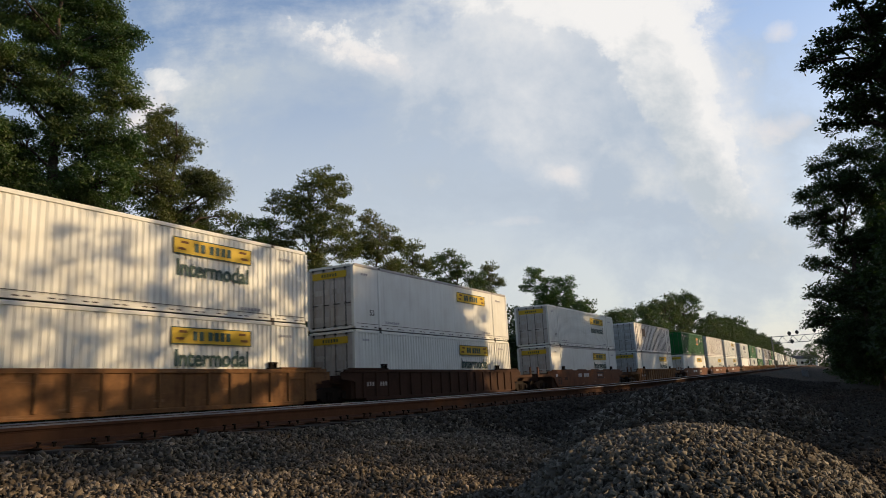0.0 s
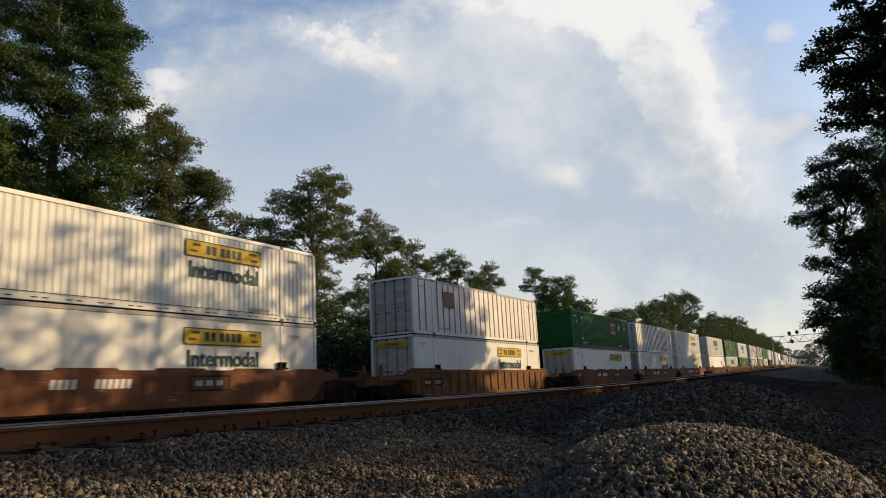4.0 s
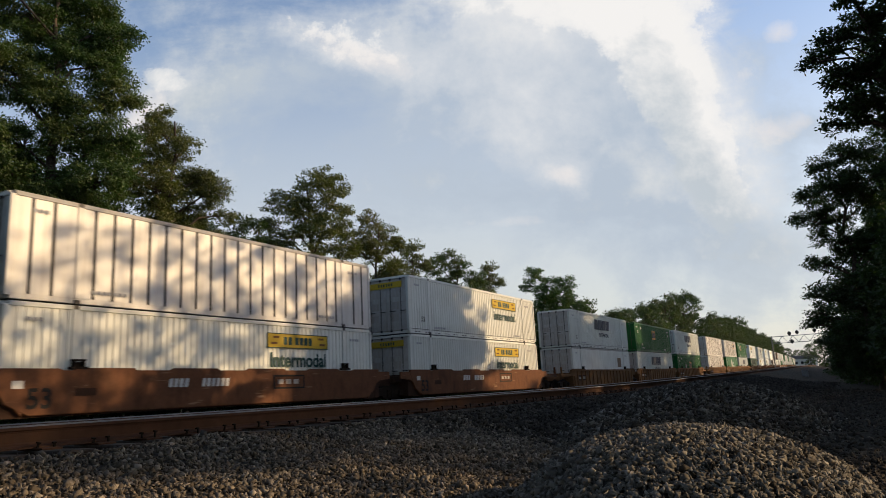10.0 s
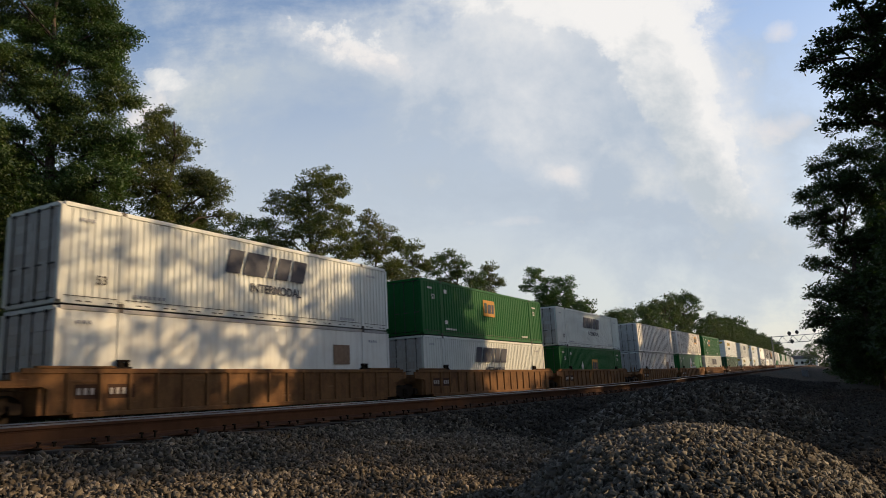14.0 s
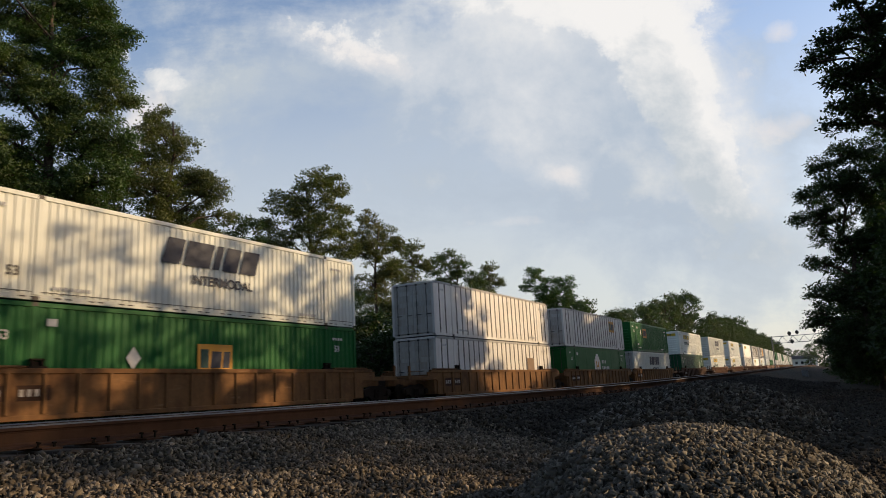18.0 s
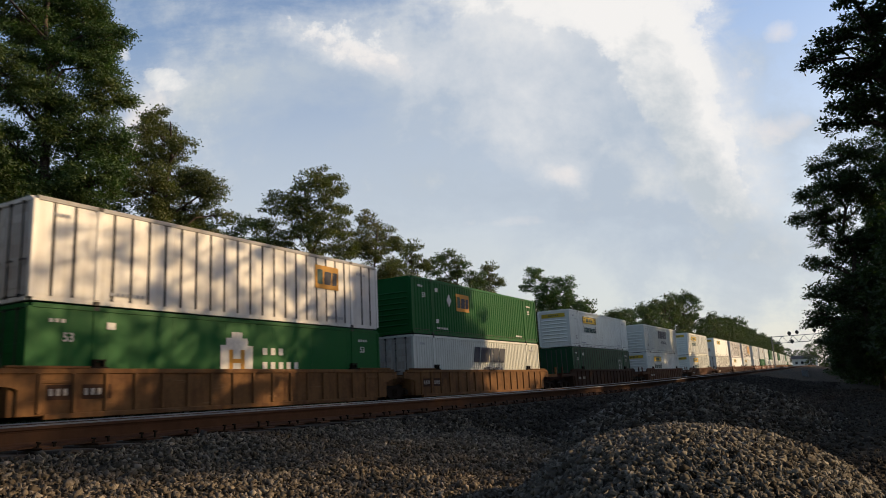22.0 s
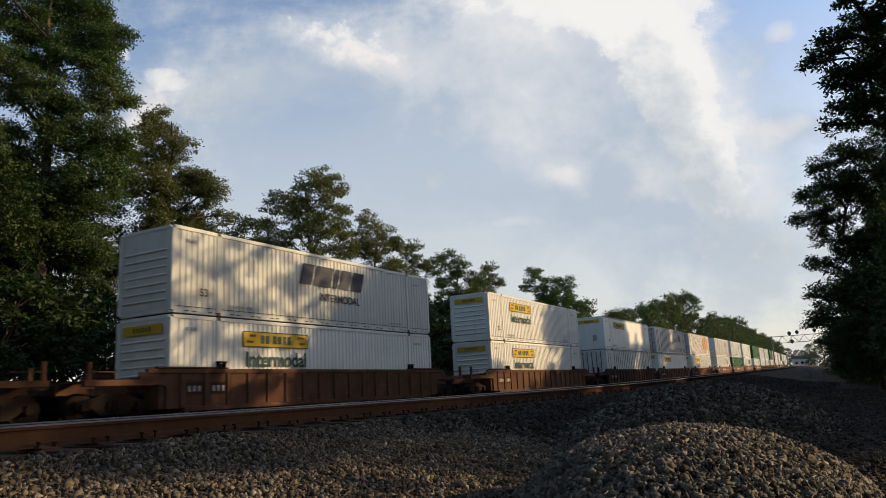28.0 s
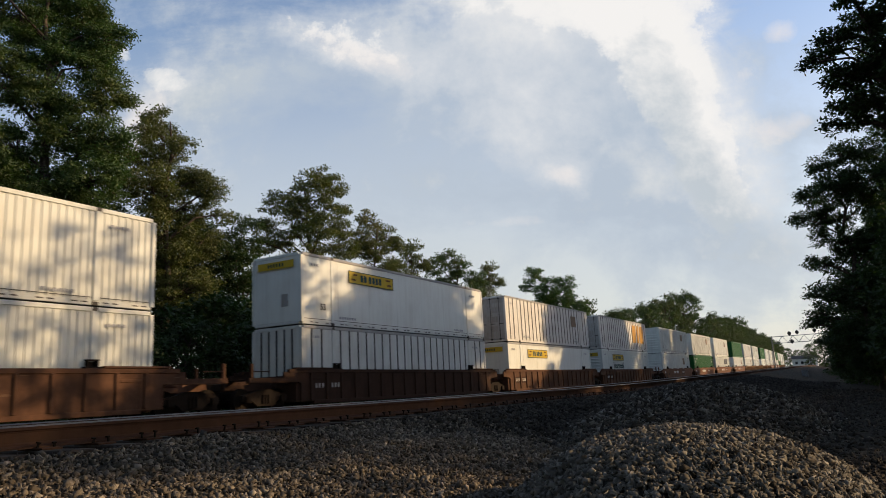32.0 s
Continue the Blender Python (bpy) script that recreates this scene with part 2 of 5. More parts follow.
M = {
    "white": painted("white_paint", (0.645, 0.665, 0.615), wear=0.22, rustiness=0.12),
    "white_old": painted("white_paint_worn", (0.59, 0.605, 0.56), wear=0.35, rustiness=0.3),
    "cream": painted("pale_grey_paint", (0.56, 0.585, 0.535), wear=0.25, rustiness=0.15),
    "silver": painted("bare_aluminium", (0.585, 0.58, 0.555), wear=0.34, rough=0.45, metal=0.08, rustiness=0.12),
    "post": painted("dark_post", (0.055, 0.055, 0.055), wear=0.5, rustiness=0.3),
    "green": painted("green_paint", (0.010, 0.088, 0.022), dirt=(0.022, 0.052, 0.028), wear=0.25, rough=0.42, rustiness=0.2),
    "green_dark": painted("dark_green_paint", (0.013, 0.058, 0.026), dirt=(0.05, 0.06, 0.05), wear=0.3, rough=0.45, rustiness=0.2),
    "door": painted("dirty_door_paint", (0.42, 0.41, 0.385), wear=0.6, rustiness=0.5),
    "dark_end": painted("soot_grey_paint", (0.16, 0.17, 0.18), wear=0.4, rustiness=0.3),
    "yellow": painted("yellow_panel", (0.48, 0.335, 0.028), wear=0.3, rustiness=0.1),
    "orange": painted("orange_panel", (0.42, 0.215, 0.035), wear=0.3, rustiness=0.1),
    "blue_grey": plain("faded_navy_letters", (0.026, 0.030, 0.046), 0.6),
    "ink_green": plain("dark_green_letters", (0.015, 0.05, 0.045), 0.6),
    "black": plain("black_rubber_and_shade", (0.012, 0.012, 0.012), 0.8),
    "white_mark": plain("white_marking", (0.5, 0.5, 0.48), 0.6, vary=0.12),
    "brown_patch": plain("brown_patch", (0.17, 0.115, 0.075), 0.7),
    "rail_grey": painted("grimy_rail", (0.33, 0.33, 0.315), wear=0.5, rustiness=0.4),
    "grey_mark": plain("grey_marking", (0.30, 0.31, 0.32), 0.7),
    "dim_mark": plain("faded_car_marking", (0.34, 0.31, 0.28), 0.7),
    "bridge_steel": plain("dull_bridge_steel", (0.13, 0.135, 0.14), 0.6, 0.3, 0.2),
    "steel_dark": plain("dark_steel", (0.06, 0.055, 0.05), 0.6, 0.4),
    "car_brown": rusty("brown_car_paint", (0.160, 0.072, 0.038), (0.075, 0.037, 0.022), 0.5, scuff=0.55),
    "car_rust": rusty("rusty_yellow_car_paint", (0.20, 0.105, 0.045), (0.085, 0.043, 0.023), 0.6, scuff=0.3),
    "car_dark": rusty("dirty_car_frame", (0.060, 0.032, 0.021), (0.036, 0.021, 0.014), 0.5),
    "car_old": rusty("old_maroon_car_paint", (0.125, 0.062, 0.036), (0.062, 0.033, 0.021), 0.6, scuff=0.3),
    "truck_steel": rusty("bogie_steel", (0.017, 0.013, 0.010), (0.028, 0.017, 0.011), 0.4),
    "rail_side": rusty("rusted_rail", (0.085, 0.045, 0.029), (0.050, 0.028, 0.019), 0.5, 0.85),
    "rail_top": plain("worn_rail_head", (0.17, 0.16, 0.15), 0.55, 0.7, 0.25, 20),
    "tie": plain("creosoted_tie_wood", (0.040, 0.029, 0.021), 0.9, 0.0, 0.45, 14),
    "bark": plain("rough_bark", (0.055, 0.042, 0.032), 0.9, 0.0, 0.45, 10),
    "ballast": stone_material("ballast_stone", [(0.2, (0.042, 0.035, 0.028)), (0.5, (0.088, 0.074, 0.058)), (0.72, (0.142, 0.121, 0.096)), (0.92, (0.30, 0.265, 0.22))]),
    "ballast_mound": stone_material("pale_ballast_stone", [(0.2, (0.052, 0.048, 0.041)), (0.5, (0.100, 0.093, 0.081)), (0.72, (0.155, 0.145, 0.128)), (0.92, (0.25, 0.235, 0.21))]),
    # darker than the other ballast; shade along the track is in the colour
    "ballast_shade": stone_material("shaded_ballast_stone", [(0.2, (0.018, 0.015, 0.012)), (0.5, (0.036, 0.031, 0.025)), (0.75, (0.058, 0.050, 0.042)), (0.95, (0.10, 0.089, 0.075))]),
    "leaf": leaf_material("locust_leaves", (0.026, 0.046, 0.016), (0.066, 0.120, 0.036), (0.12, 0.085, 0.036), 0.08),
    "leaf_brown": leaf_material("browning_leaves", (0.052, 0.058, 0.020), (0.115, 0.125, 0.042), (0.16, 0.105, 0.045), 0.14),
    # shade on the near trees, shrubs and bushes is put into this leaf colour
    "leaf_shade": leaf_material("shade_toned_leaves", (0.016, 0.030, 0.010), (0.040, 0.066, 0.018), (0.06, 0.045, 0.018), 0.03),
    "leaf_far": leaf_material("far_leaves", (0.026, 0.042, 0.017), (0.060, 0.088, 0.030), (0.10, 0.08, 0.035)),
    "galv": plain("galvanised_steel", (0.42, 0.43, 0.44), 0.45, 0.7, 0.15),
    "lens": plain("dark_signal_lens", (0.02, 0.02, 0.02), 0.2),
}


def ground_material():
    m, t, b = material("gravel_and_soil", 0.95, 0.0, 0.05)
    vec = coords(t)
    cell = node(t, "ShaderNodeTexVoronoi", Scale=18.0)
    t.links.new(vec, cell.inputs["Vector"])
    n = noisy(t, vec, 40.0, 4, 0.6)
    big = noisy(t, vec, 0.35, 5, 0.6)
    sep = node(t, "ShaderNodeSeparateColor")
    t.links.new(cell.outputs["Color"], sep.inputs[0])
    v = maths(t, "ADD", maths(t, "MULTIPLY", sep.outputs[0], 0.5), maths(t, "ADD", maths(t, "MULTIPLY", n, 0.25), maths(t, "MULTIPLY", big, 0.3)))
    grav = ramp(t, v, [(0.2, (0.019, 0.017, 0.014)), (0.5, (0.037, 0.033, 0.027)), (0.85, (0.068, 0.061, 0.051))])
    # soil and grass away from the tracks
    pos = node(t, "ShaderNodeSeparateXYZ")
    t.links.new(vec, pos.inputs[0])
    x = maths(t, "ADD", pos.outputs[0], maths(t, "MULTIPLY", maths(t, "SUBTRACT", big, 0.5), 4.0))
    rightside = ramp(t, maths(t, "MULTIPLY_ADD", x, 0.1, 0.5), [(0.42, 0.0), (0.56, 1.0)])
    leftside = ramp(t, maths(t, "MULTIPLY_ADD", x, -0.02, 0.0), [(0.46, 0.0), (0.52, 1.0)])
    soil = ramp(t, maths(t, "ADD", maths(t, "MULTIPLY", n, 0.5), maths(t, "MULTIPLY", big, 0.5)), [(0.35, (0.020, 0.018, 0.014)), (0.65, (0.038, 0.035, 0.027))])
    c = mixed(t, maths(t, "MAXIMUM", rightside, leftside), grav, soil)
    t.links.new(c, b.inputs["Base Color"])
    bumped(t, b, maths(t, "ADD", cell.outputs["Distance"], n), 0.6, 0.03)
    return m


M["ground"] = ground_material()


# ---- building helpers ----
def box(bm, x0, x1, y0, y1, z0, z1, mat=0):
    vs = [bm.verts.new((x, y, z)) for z in (z0, z1) for x, y in ((x0, y0), (x1, y0), (x1, y1), (x0, y1))]
    for f in ((3, 2, 1, 0), (4, 5, 6, 7), (0, 1, 5, 4), (1, 2, 6, 5), (2, 3, 7, 6), (3, 0, 4, 7)):
        bm.faces.new([vs[i] for i in f]).material_index = mat


def tube(bm, a, b, r0, r1=None, n=8, mat=0):
    a, b = Vector(a), Vector(b)
    r1 = r0 if r1 is None else r1
    q = (b - a).to_track_quat("Z", "Y")
    rings = []
    for p, r in ((a, r0), (b, r1)):
        rings.append([bm.verts.new(p + q @ Vector((r * math.cos(2 * math.pi * i / n), r * math.sin(2 * math.pi * i / n), 0))) for i in range(n)])
    for i in range(n):
        bm.faces.new((rings[0][i], rings[0][(i + 1) % n], rings[1][(i + 1) % n], rings[1][i])).material_index = mat
    bm.faces.new(rings[0][::-1]).material_index = mat
    bm.faces.new(rings[1]).material_index = mat


def finish(bm, name, mats, bevel=0.0):
    if bevel:
        bmesh.ops.bevel(bm, geom=bm.edges[:], offset=bevel, segments=1, affect="EDGES", profile=0.5)
    me = bpy.data.meshes.new(name)
    bm.to_mesh(me)
    bm.free()
    for m in (mats if isinstance(mats, (list, tuple)) else [mats]):
        me.materials.append(m)
    return me


def part(name, bm, mat, parent, label="", bevel=0.0):
    """Links a bmesh (or a ready mesh) as one mesh object under a thing or a part."""
    me = finish(bm, name, mat, bevel) if isinstance(bm, bmesh.types.BMesh) else bm
    ob = new(name, me)
    ob.parent = parent
    return tagged(ob, label, kind="stuff" if name in ("marking", "logo_bars") else "")


CACHE = {}


def shared(key, make):
    if key not in CACHE:
        CACHE[key] = make()
    return CACHE[key]


def box_mesh(key, dims, mat, bevel=0.0):
    def make():
        bm = bmesh.new()
        box(bm, *dims)
        return finish(bm, key, mat, bevel)
    return shared((key, dims, mat.name, bevel), make)


def at(ob, x, y, z):
    ob.location = (x, y, z)
    return ob


def raw_mesh(name, verts, faces, mat):
    """A mesh from numpy arrays; all faces have the same number of corners."""
    me = bpy.data.meshes.new(name)
    n, k = faces.shape
    me.vertices.add(len(verts))
    me.vertices.foreach_set("co", verts.astype(np.float32).ravel())
    me.loops.add(n * k)
    me.loops.foreach_set("vertex_index", faces.astype(np.int32).ravel())
    me.polygons.add(n)
    me.polygons.foreach_set("loop_start", np.arange(0, n * k, k, dtype=np.int32))
    me.polygons.foreach_set("loop_total", np.full(n, k, dtype=np.int32))
    me.update(calc_edges=True)
    me.materials.append(mat)
    return me


# ---- the line of the tracks ----
def swell(s, a, b):
    """Distance gained by a slope that grows from nought at a to one at b."""
    if s < a:
        return 0.0
    if s > b:
        return (s - a) - (b - a) / 2
    return (s - a) ** 2 / (2 * (b - a))


def bend(s):
    return 0.043 * swell(s, 60, 260)


def climb_far(s):
    return 0.0105 * swell(s, 30, 106)


def climb_near(s):
    return 0.0125 * (swell(s, 8, 28) - 0.6 * swell(s, 110, 200))


TRAIN_X = -19.676       # centre of the far track
NEAR_RAIL_X = -5.90     # nearer rail of the near track
NEAR_TOP = 0.292        # top of that rail
GAUGE = 1.51


def run(t):
    """Distance that the train has gone at t seconds; it slows a little all along."""
    return 10.45 * t - 0.009 * t * t


# ---- ground ----
PROFILE = [(-400, -0.6), (-60, -0.6), (-24, -0.5), (-22.5, -0.22), (-17.2, -0.22), (-12, -0.10), (-9.2, 0.0), (-5.75, 0.0), (-5.3, 0.06), (-5.05, 0.01),
           (-4.6, -0.12), (-3.6, -0.24), (-2.6, -0.40), (-1.5, -0.46), (2.0, -0.46), (6.0, -0.35), (20.0, -0.2), (400, 0.0)]
PILES = [(-1.14, 5.5, 1.18, 1.9, 0.50, 0.8), (-2.2, 13.5, 1.8, 6.0, 0.69, 0.9)]


def ground_z(x, y):
    z = float(np.interp(x + bend(y), [p[0] for p in PROFILE], [p[1] for p in PROFILE]))
    w = min(1.0, max(0.0, (x + 18.0) / 11.0))
    rise = climb_far(y) * (1 - w) + climb_near(y) * w
    if x > -4:
        rise *= max(0.25, 1 - (x + 4) / 8)
    z += rise
    if -8 < x < 6 and -3 < y < 40:
        for p in PILES:
            a, b = (x - p[0]) / p[2], (y - p[1]) / p[3]
            d = a * a + b * b
            if d < 1:
                z += p[4] * (1 - d) ** p[5]
        z += 0.05 * noise.noise((x * 0.9, y * 0.9, 0)) * (0.2 if x < -5.3 else 1) + 0.025 * noise.noise((x * 3, y * 3, 4)) * (0.2 if x < -5.3 else 1)
    return z


def spaced(fine_a, fine_b, step, reach_a, reach_b, growth=1.25):
    up, down, d = [fine_b], [fine_a], step
    while up[-1] < reach_b:
        d *= growth
        up.append(up[-1] + d)
    d = step
    while down[-1] > reach_a:
        d *= growth
        down.append(down[-1] - d)
    return down[:0:-1] + list(np.arange(fine_a, fine_b, step)) + up


def build_ground():
    xs = spaced(-6.2, 3.0, 0.12, -1500, 1500, 1.22)
    ys = spaced(0.0, 26.0, 0.15, -600, 3000, 1.16)
    verts = np.array([(x, y, ground_z(x, y)) for y in ys for x in xs])
    nx = len(xs)
    i = np.arange(len(verts)).reshape(len(ys), nx)
    faces = np.stack([i[:-1, :-1], i[:-1, 1:], i[1:, 1:], i[1:, :-1]], -1).reshape(-1, 4)
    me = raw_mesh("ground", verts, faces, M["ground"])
    me.polygons.foreach_set("use_smooth", np.ones(len(me.polygons), dtype=bool))
    tagged(new("ground", me), "dark gravel and bare soil beside the railway tracks", "ground", kind="structure")


build_ground()


def stones_mesh(name, spots, sizes, mat, seed):
    """Angular stones: squashed, jittered octahedra with a cut top."""
    rng = np.random.default_rng(seed)
    n = len(spots)
    base = np.array([(1, 0, -.3), (.3, .95, -.2), (-.85, .5, -.35), (-.7, -.75, -.2), (.45, -.9, -.3), (.55, .25, .65), (-.35, .45, .6), (-.1, -.55, .7)])
    tri = np.array([(0, 1, 5), (1, 6, 5), (1, 2, 6), (2, 3, 6), (3, 7, 6), (3, 4, 7), (4, 0, 5), (4, 5, 7), (5, 6, 7), (0, 4, 1), (1, 4, 2), (2, 4, 3)])
    v = base[None] + rng.normal(0, 0.24, (n, 8, 3))
    v *= rng.uniform(0.38, 1.45, (n, 1, 3)) * np.array([1.08, 1.08, 0.85]) * np.asarray(sizes)[:, None, None]
    q = rng.normal(size=(n, 4))
    q[:, 1:3] *= 0.6
    q /= np.linalg.norm(q, axis=1, keepdims=True)
    w, x, y, z = q.T
    r = np.stack([1 - 2 * (y * y + z * z), 2 * (x * y - z * w), 2 * (x * z + y * w), 2 * (x * y + z * w), 1 - 2 * (x * x + z * z), 2 * (y * z - x * w),
                  2 * (x * z - y * w), 2 * (y * z + x * w), 1 - 2 * (x * x + y * y)], -1).reshape(n, 3, 3)
    v = np.einsum("nij,nkj->nki", r, v) + np.asarray(spots)[:, None]
    f = (tri[None] + 8 * np.arange(n)[:, None, None]).reshape(-1, 3)
    return raw_mesh(name, v.reshape(-1, 3), f, mat)


def build_ballast():
    rng = np.random.default_rng(4)
    fresh = ((-5.6, -1.9, 1.4, 9.0, 34000, 0.021),)
    heap = ((-2.5, 0.3, 3.0, 7.8, 27000, 0.0195), (-3.9, -0.3, 7.4, 19.0, 16000, 0.025))
    shaded = ((-5.7, -0.6, 8.2, 27.0, 20000, 0.034), (-9.5, -5.5, 2.0, 12.0, 3500, 0.030), (-1.2, 1.6, 7.5, 34.0, 5000, 0.030), (-5.6, -1.0, 26.0, 48.0, 5000, 0.045), (-0.7, 1.0, 2.4, 8.0, 7000, 0.021))
    for name, zones, mat, label in (("ballast_stones", fresh, "ballast", "loose grey-brown crushed stone ballast beside the track"),
                                    ("ballast_heap", heap, "ballast_mound", "fresh pale grey crushed stone heaped beside the track"),
                                    ("old_ballast_stones", shaded, "ballast_shade", "dark crushed stone along the track with shade in its colour")):
        spots, sizes = [], []
        for x0, x1, y0, y1, count, big in zones:
            for x, y, r in zip(rng.uniform(x0, x1, count), rng.uniform(y0, y1, count), rng.uniform(0.6, 1.35, count)):
                x, y = x + rng.normal() * 0.22, y + rng.normal() * 0.3
                if x > 0.03 * y + 0.5 + 0.2 * rng.normal():
                    continue
                if mat == "ballast_mound" and min(((x - p[0]) / p[2]) ** 2 + ((y - p[1]) / p[3]) ** 2 for p in PILES) > 1.05 + 0.12 * rng.normal():
                    continue
                spots.append((x, y, ground_z(x, y) + big * r * 0.25))
                sizes.append(big * r)
        tagged(new(name, stones_mesh(name, spots, sizes, M[mat], 9)), label, "gravel", kind="stuff")


build_ballast()


# ---- tracks ----
def rail_section():
    half = [(0.07, 0.0), (0.07, 0.012), (0.022, 0.03), (0.009, 0.05), (0.009, 0.125), (0.016, 0.14), (0.036, 0.148), (0.037, 0.172), (0.028, 0.185)]
    return [(x, z) for x, z in half] + [(-x, z) for x, z in half[::-1]]


def rail_mesh(name, x, top, climb):
    ys = [-30 + 1.5 * i for i in range(60)] + [60 + 12 * i for i in range(60)]
    sec = rail_section()
    bm = bmesh.new()
    rings = [[bm.verts.new((x - bend(y) + px, y, top(y) - 0.186 + pz)) for px, pz in sec] for y in ys]
    k = len(sec)
    for a, b in zip(rings, rings[1:]):
        for i in range(k):
            f = bm.faces.new((a[i], a[(i + 1) % k], b[(i + 1) % k], b[i]))
            f.material_index = 1 if i in (7, 8, 9) else 0
    bmesh.ops.recalc_face_normals(bm, faces=bm.faces[:])
    return finish(bm, name, [M["rail_side"], M["rail_top"]])


def tie_mesh():
    def make():
        bm = bmesh.new()
        box(bm, -1.3, 1.3, -0.115, 0.115, -0.178, 0.0)
        return finish(bm, "tie", M["tie"], 0.012)
    return shared("tie", make)


def plate_mesh():
    def make():
        bm = bmesh.new()
        box(bm, -0.17, 0.17, -0.09, 0.09, 0.0, 0.018)
        return finish(bm, "tie_plate", M["rail_side"], 0.004)
    return shared("plate", make)


def spike_mesh():
    def make():
        bm = bmesh.new()
        box(bm, -0.008, 0.008, -0.008, 0.008, -0.02, 0.034)
        box(bm, -0.022, 0.012, -0.014, 0.014, 0.028, 0.042)
        return finish(bm, "spike", M["truck_steel"], 0.002)
    return shared("spike", make)


def build_near_track():
    track = tagged(new("railway_track_near"), "rusty railway track with worn rail heads on timber ties", "railway track", kind="structure")
    top = lambda y: NEAR_TOP + climb_near(y)
    for x in (NEAR_RAIL_X, NEAR_RAIL_X - GAUGE):
        part("rail", rail_mesh("rail", x, top, climb_near), None, track, "rust-brown steel rail with a bright worn head")
    rng = random.Random(5)
    y = 0.2
    while y < 48:
        z = NEAR_TOP + climb_near(y) - 0.186 - 0.018
        tie = part("tie", tie_mesh(), None, track)
        tie.matrix_basis = pose(NEAR_RAIL_X - GAUGE / 2 - bend(y) + rng.uniform(-0.05, 0.05), y, z, 0, 0, rng.uniform(-1.2, 1.2))
        if y < 22:
            at(part("tie_plate", plate_mesh(), None, track), NEAR_RAIL_X, y, z)
            for dy in (-0.075, 0.07):
                for dx in (0.085, -0.085):
                    if dx < 0 and y > 10:
                        continue
                    s = at(part("spike", spike_mesh(), None, track), NEAR_RAIL_X + dx, y + dy, z + 0.012 + rng.uniform(0, 0.03))
                    s.rotation_euler = (rng.uniform(-0.25, 0.25), rng.uniform(-0.15, 0.15), 0 if dx > 0 else math.pi)
        y += 0.5 + rng.uniform(-0.03, 0.03)


def build_far_track():
    track = tagged(new("railway_track_far"), "rusty railway track under the passing container train", "railway track", kind="structure")
    for x in (TRAIN_X + GAUGE / 2, TRAIN_X - GAUGE / 2):
        part("rail", rail_mesh("rail", x, climb_far, climb_far), None, track, "steel rail with a bright worn head")
    bm = bmesh.new()
    y = -4.0
    while y < 120:
        cx, z = TRAIN_X - bend(y), climb_far(y) - 0.19
        box(bm, cx - 1.3, cx + 1.3, y - 0.11, y + 0.11, z - 0.17, z)
        y += 0.5
    tagged(part("ties", bm, M["tie"], track, "row of dark timber ties"), kind="stuff")


build_near_track()
build_far_track()


# ---- containers ----
LEN, WID, HIGH = 16.0, 2.59, 2.87
HALF = WID / 2


def side_mesh(style, colour):
    """One long side wall at x = 0, outward +x, from y 0.12 to the far post."""
    def make():
        bm = bmesh.new()
        y0, y1, z0, z1 = 0.13, LEN - 0.13, 0.17, HIGH - 0.12
        pts = []
        if style == "fine":
            pitch, depth, flat = 0.235, 0.022, 0.45
        elif style == "corr":
            pitch, depth, flat = 0.28, 0.028, 0.36
        else:
            pitch, depth, flat = 2.3, 0.004, 0.49
        n = round((y1 - y0) / pitch)
        pitch = (y1 - y0) / n
        for i in range(n):
            a = y0 + i * pitch
            pts += [(a, 0.0), (a + pitch * flat, 0.0), (a + pitch * 0.5, -depth), (a + pitch * (0.5 + flat), -depth)] if style != "flat" and style != "post" else \
                   [(a, 0.0), (a + pitch - 0.02, 0.0), (a + pitch - 0.012, -depth), (a + pitch - 0.004, -depth)]
        pts.append((y1, 0.0))
        rows = [[bm.verts.new((x, y, z)) for y, x in pts] for z in (z0, z1)]
        for i in range(len(pts) - 1):
            bm.faces.new((rows[0][i], rows[0][i + 1], rows[1][i + 1], rows[1][i]))
        # inner skin gives the wall its thickness
        back = [bm.verts.new((-0.06, y, z)) for z in (z0, z1) for y in (y0, y1)]
        bm.faces.new((back[1], back[0], back[2], back[3]))
        bm.faces.new((rows[0][0], rows[1][0], back[2], back[0]))
        bm.faces.new((rows[1][-1], rows[0][-1], back[1], back[3]))
        return finish(bm, "side_panel", M[colour])
    return shared(("side", style, colour), make)


def frame_bar(key, dims, colour):
    return box_mesh(key, dims, M[colour], 0.008)


def end_mesh(colour):
    return box_mesh("end_wall", (-HALF + 0.1, HALF - 0.1, 0.0, 0.05, 0.15, HIGH - 0.1), M[colour], 0.006)


def end_rib_mesh(colour):
    """A pressed horizontal rib, outward -y, centred on x."""
    def make():
        bm = bmesh.new()
        vs = [(-HALF + 0.28, 0.0, -0.05), (HALF - 0.28, 0.0, -0.05), (HALF - 0.28, -0.05, 0), (-HALF + 0.28, -0.05, 0), (HALF - 0.28, 0.0, 0.05), (-HALF + 0.28, 0.0, 0.05)]
        v = [bm.verts.new(q) for q in vs]
        for f in ((0, 1, 2, 3), (3, 2, 4, 5), (0, 3, 5), (1, 4, 2)):
            bm.faces.new([v[k] for k in f])
        return finish(bm, "end_rib", M[colour])
    return shared(("end_rib", colour), make)


def door_mesh(colour):
    def make():
        bm = bmesh.new()
        w = HALF - 0.12
        box(bm, 0.0, w, 0.0, 0.05, 0.18, HIGH - 0.16)
        return finish(bm, "door", M[colour], 0.006)
    return shared(("door", colour), make)


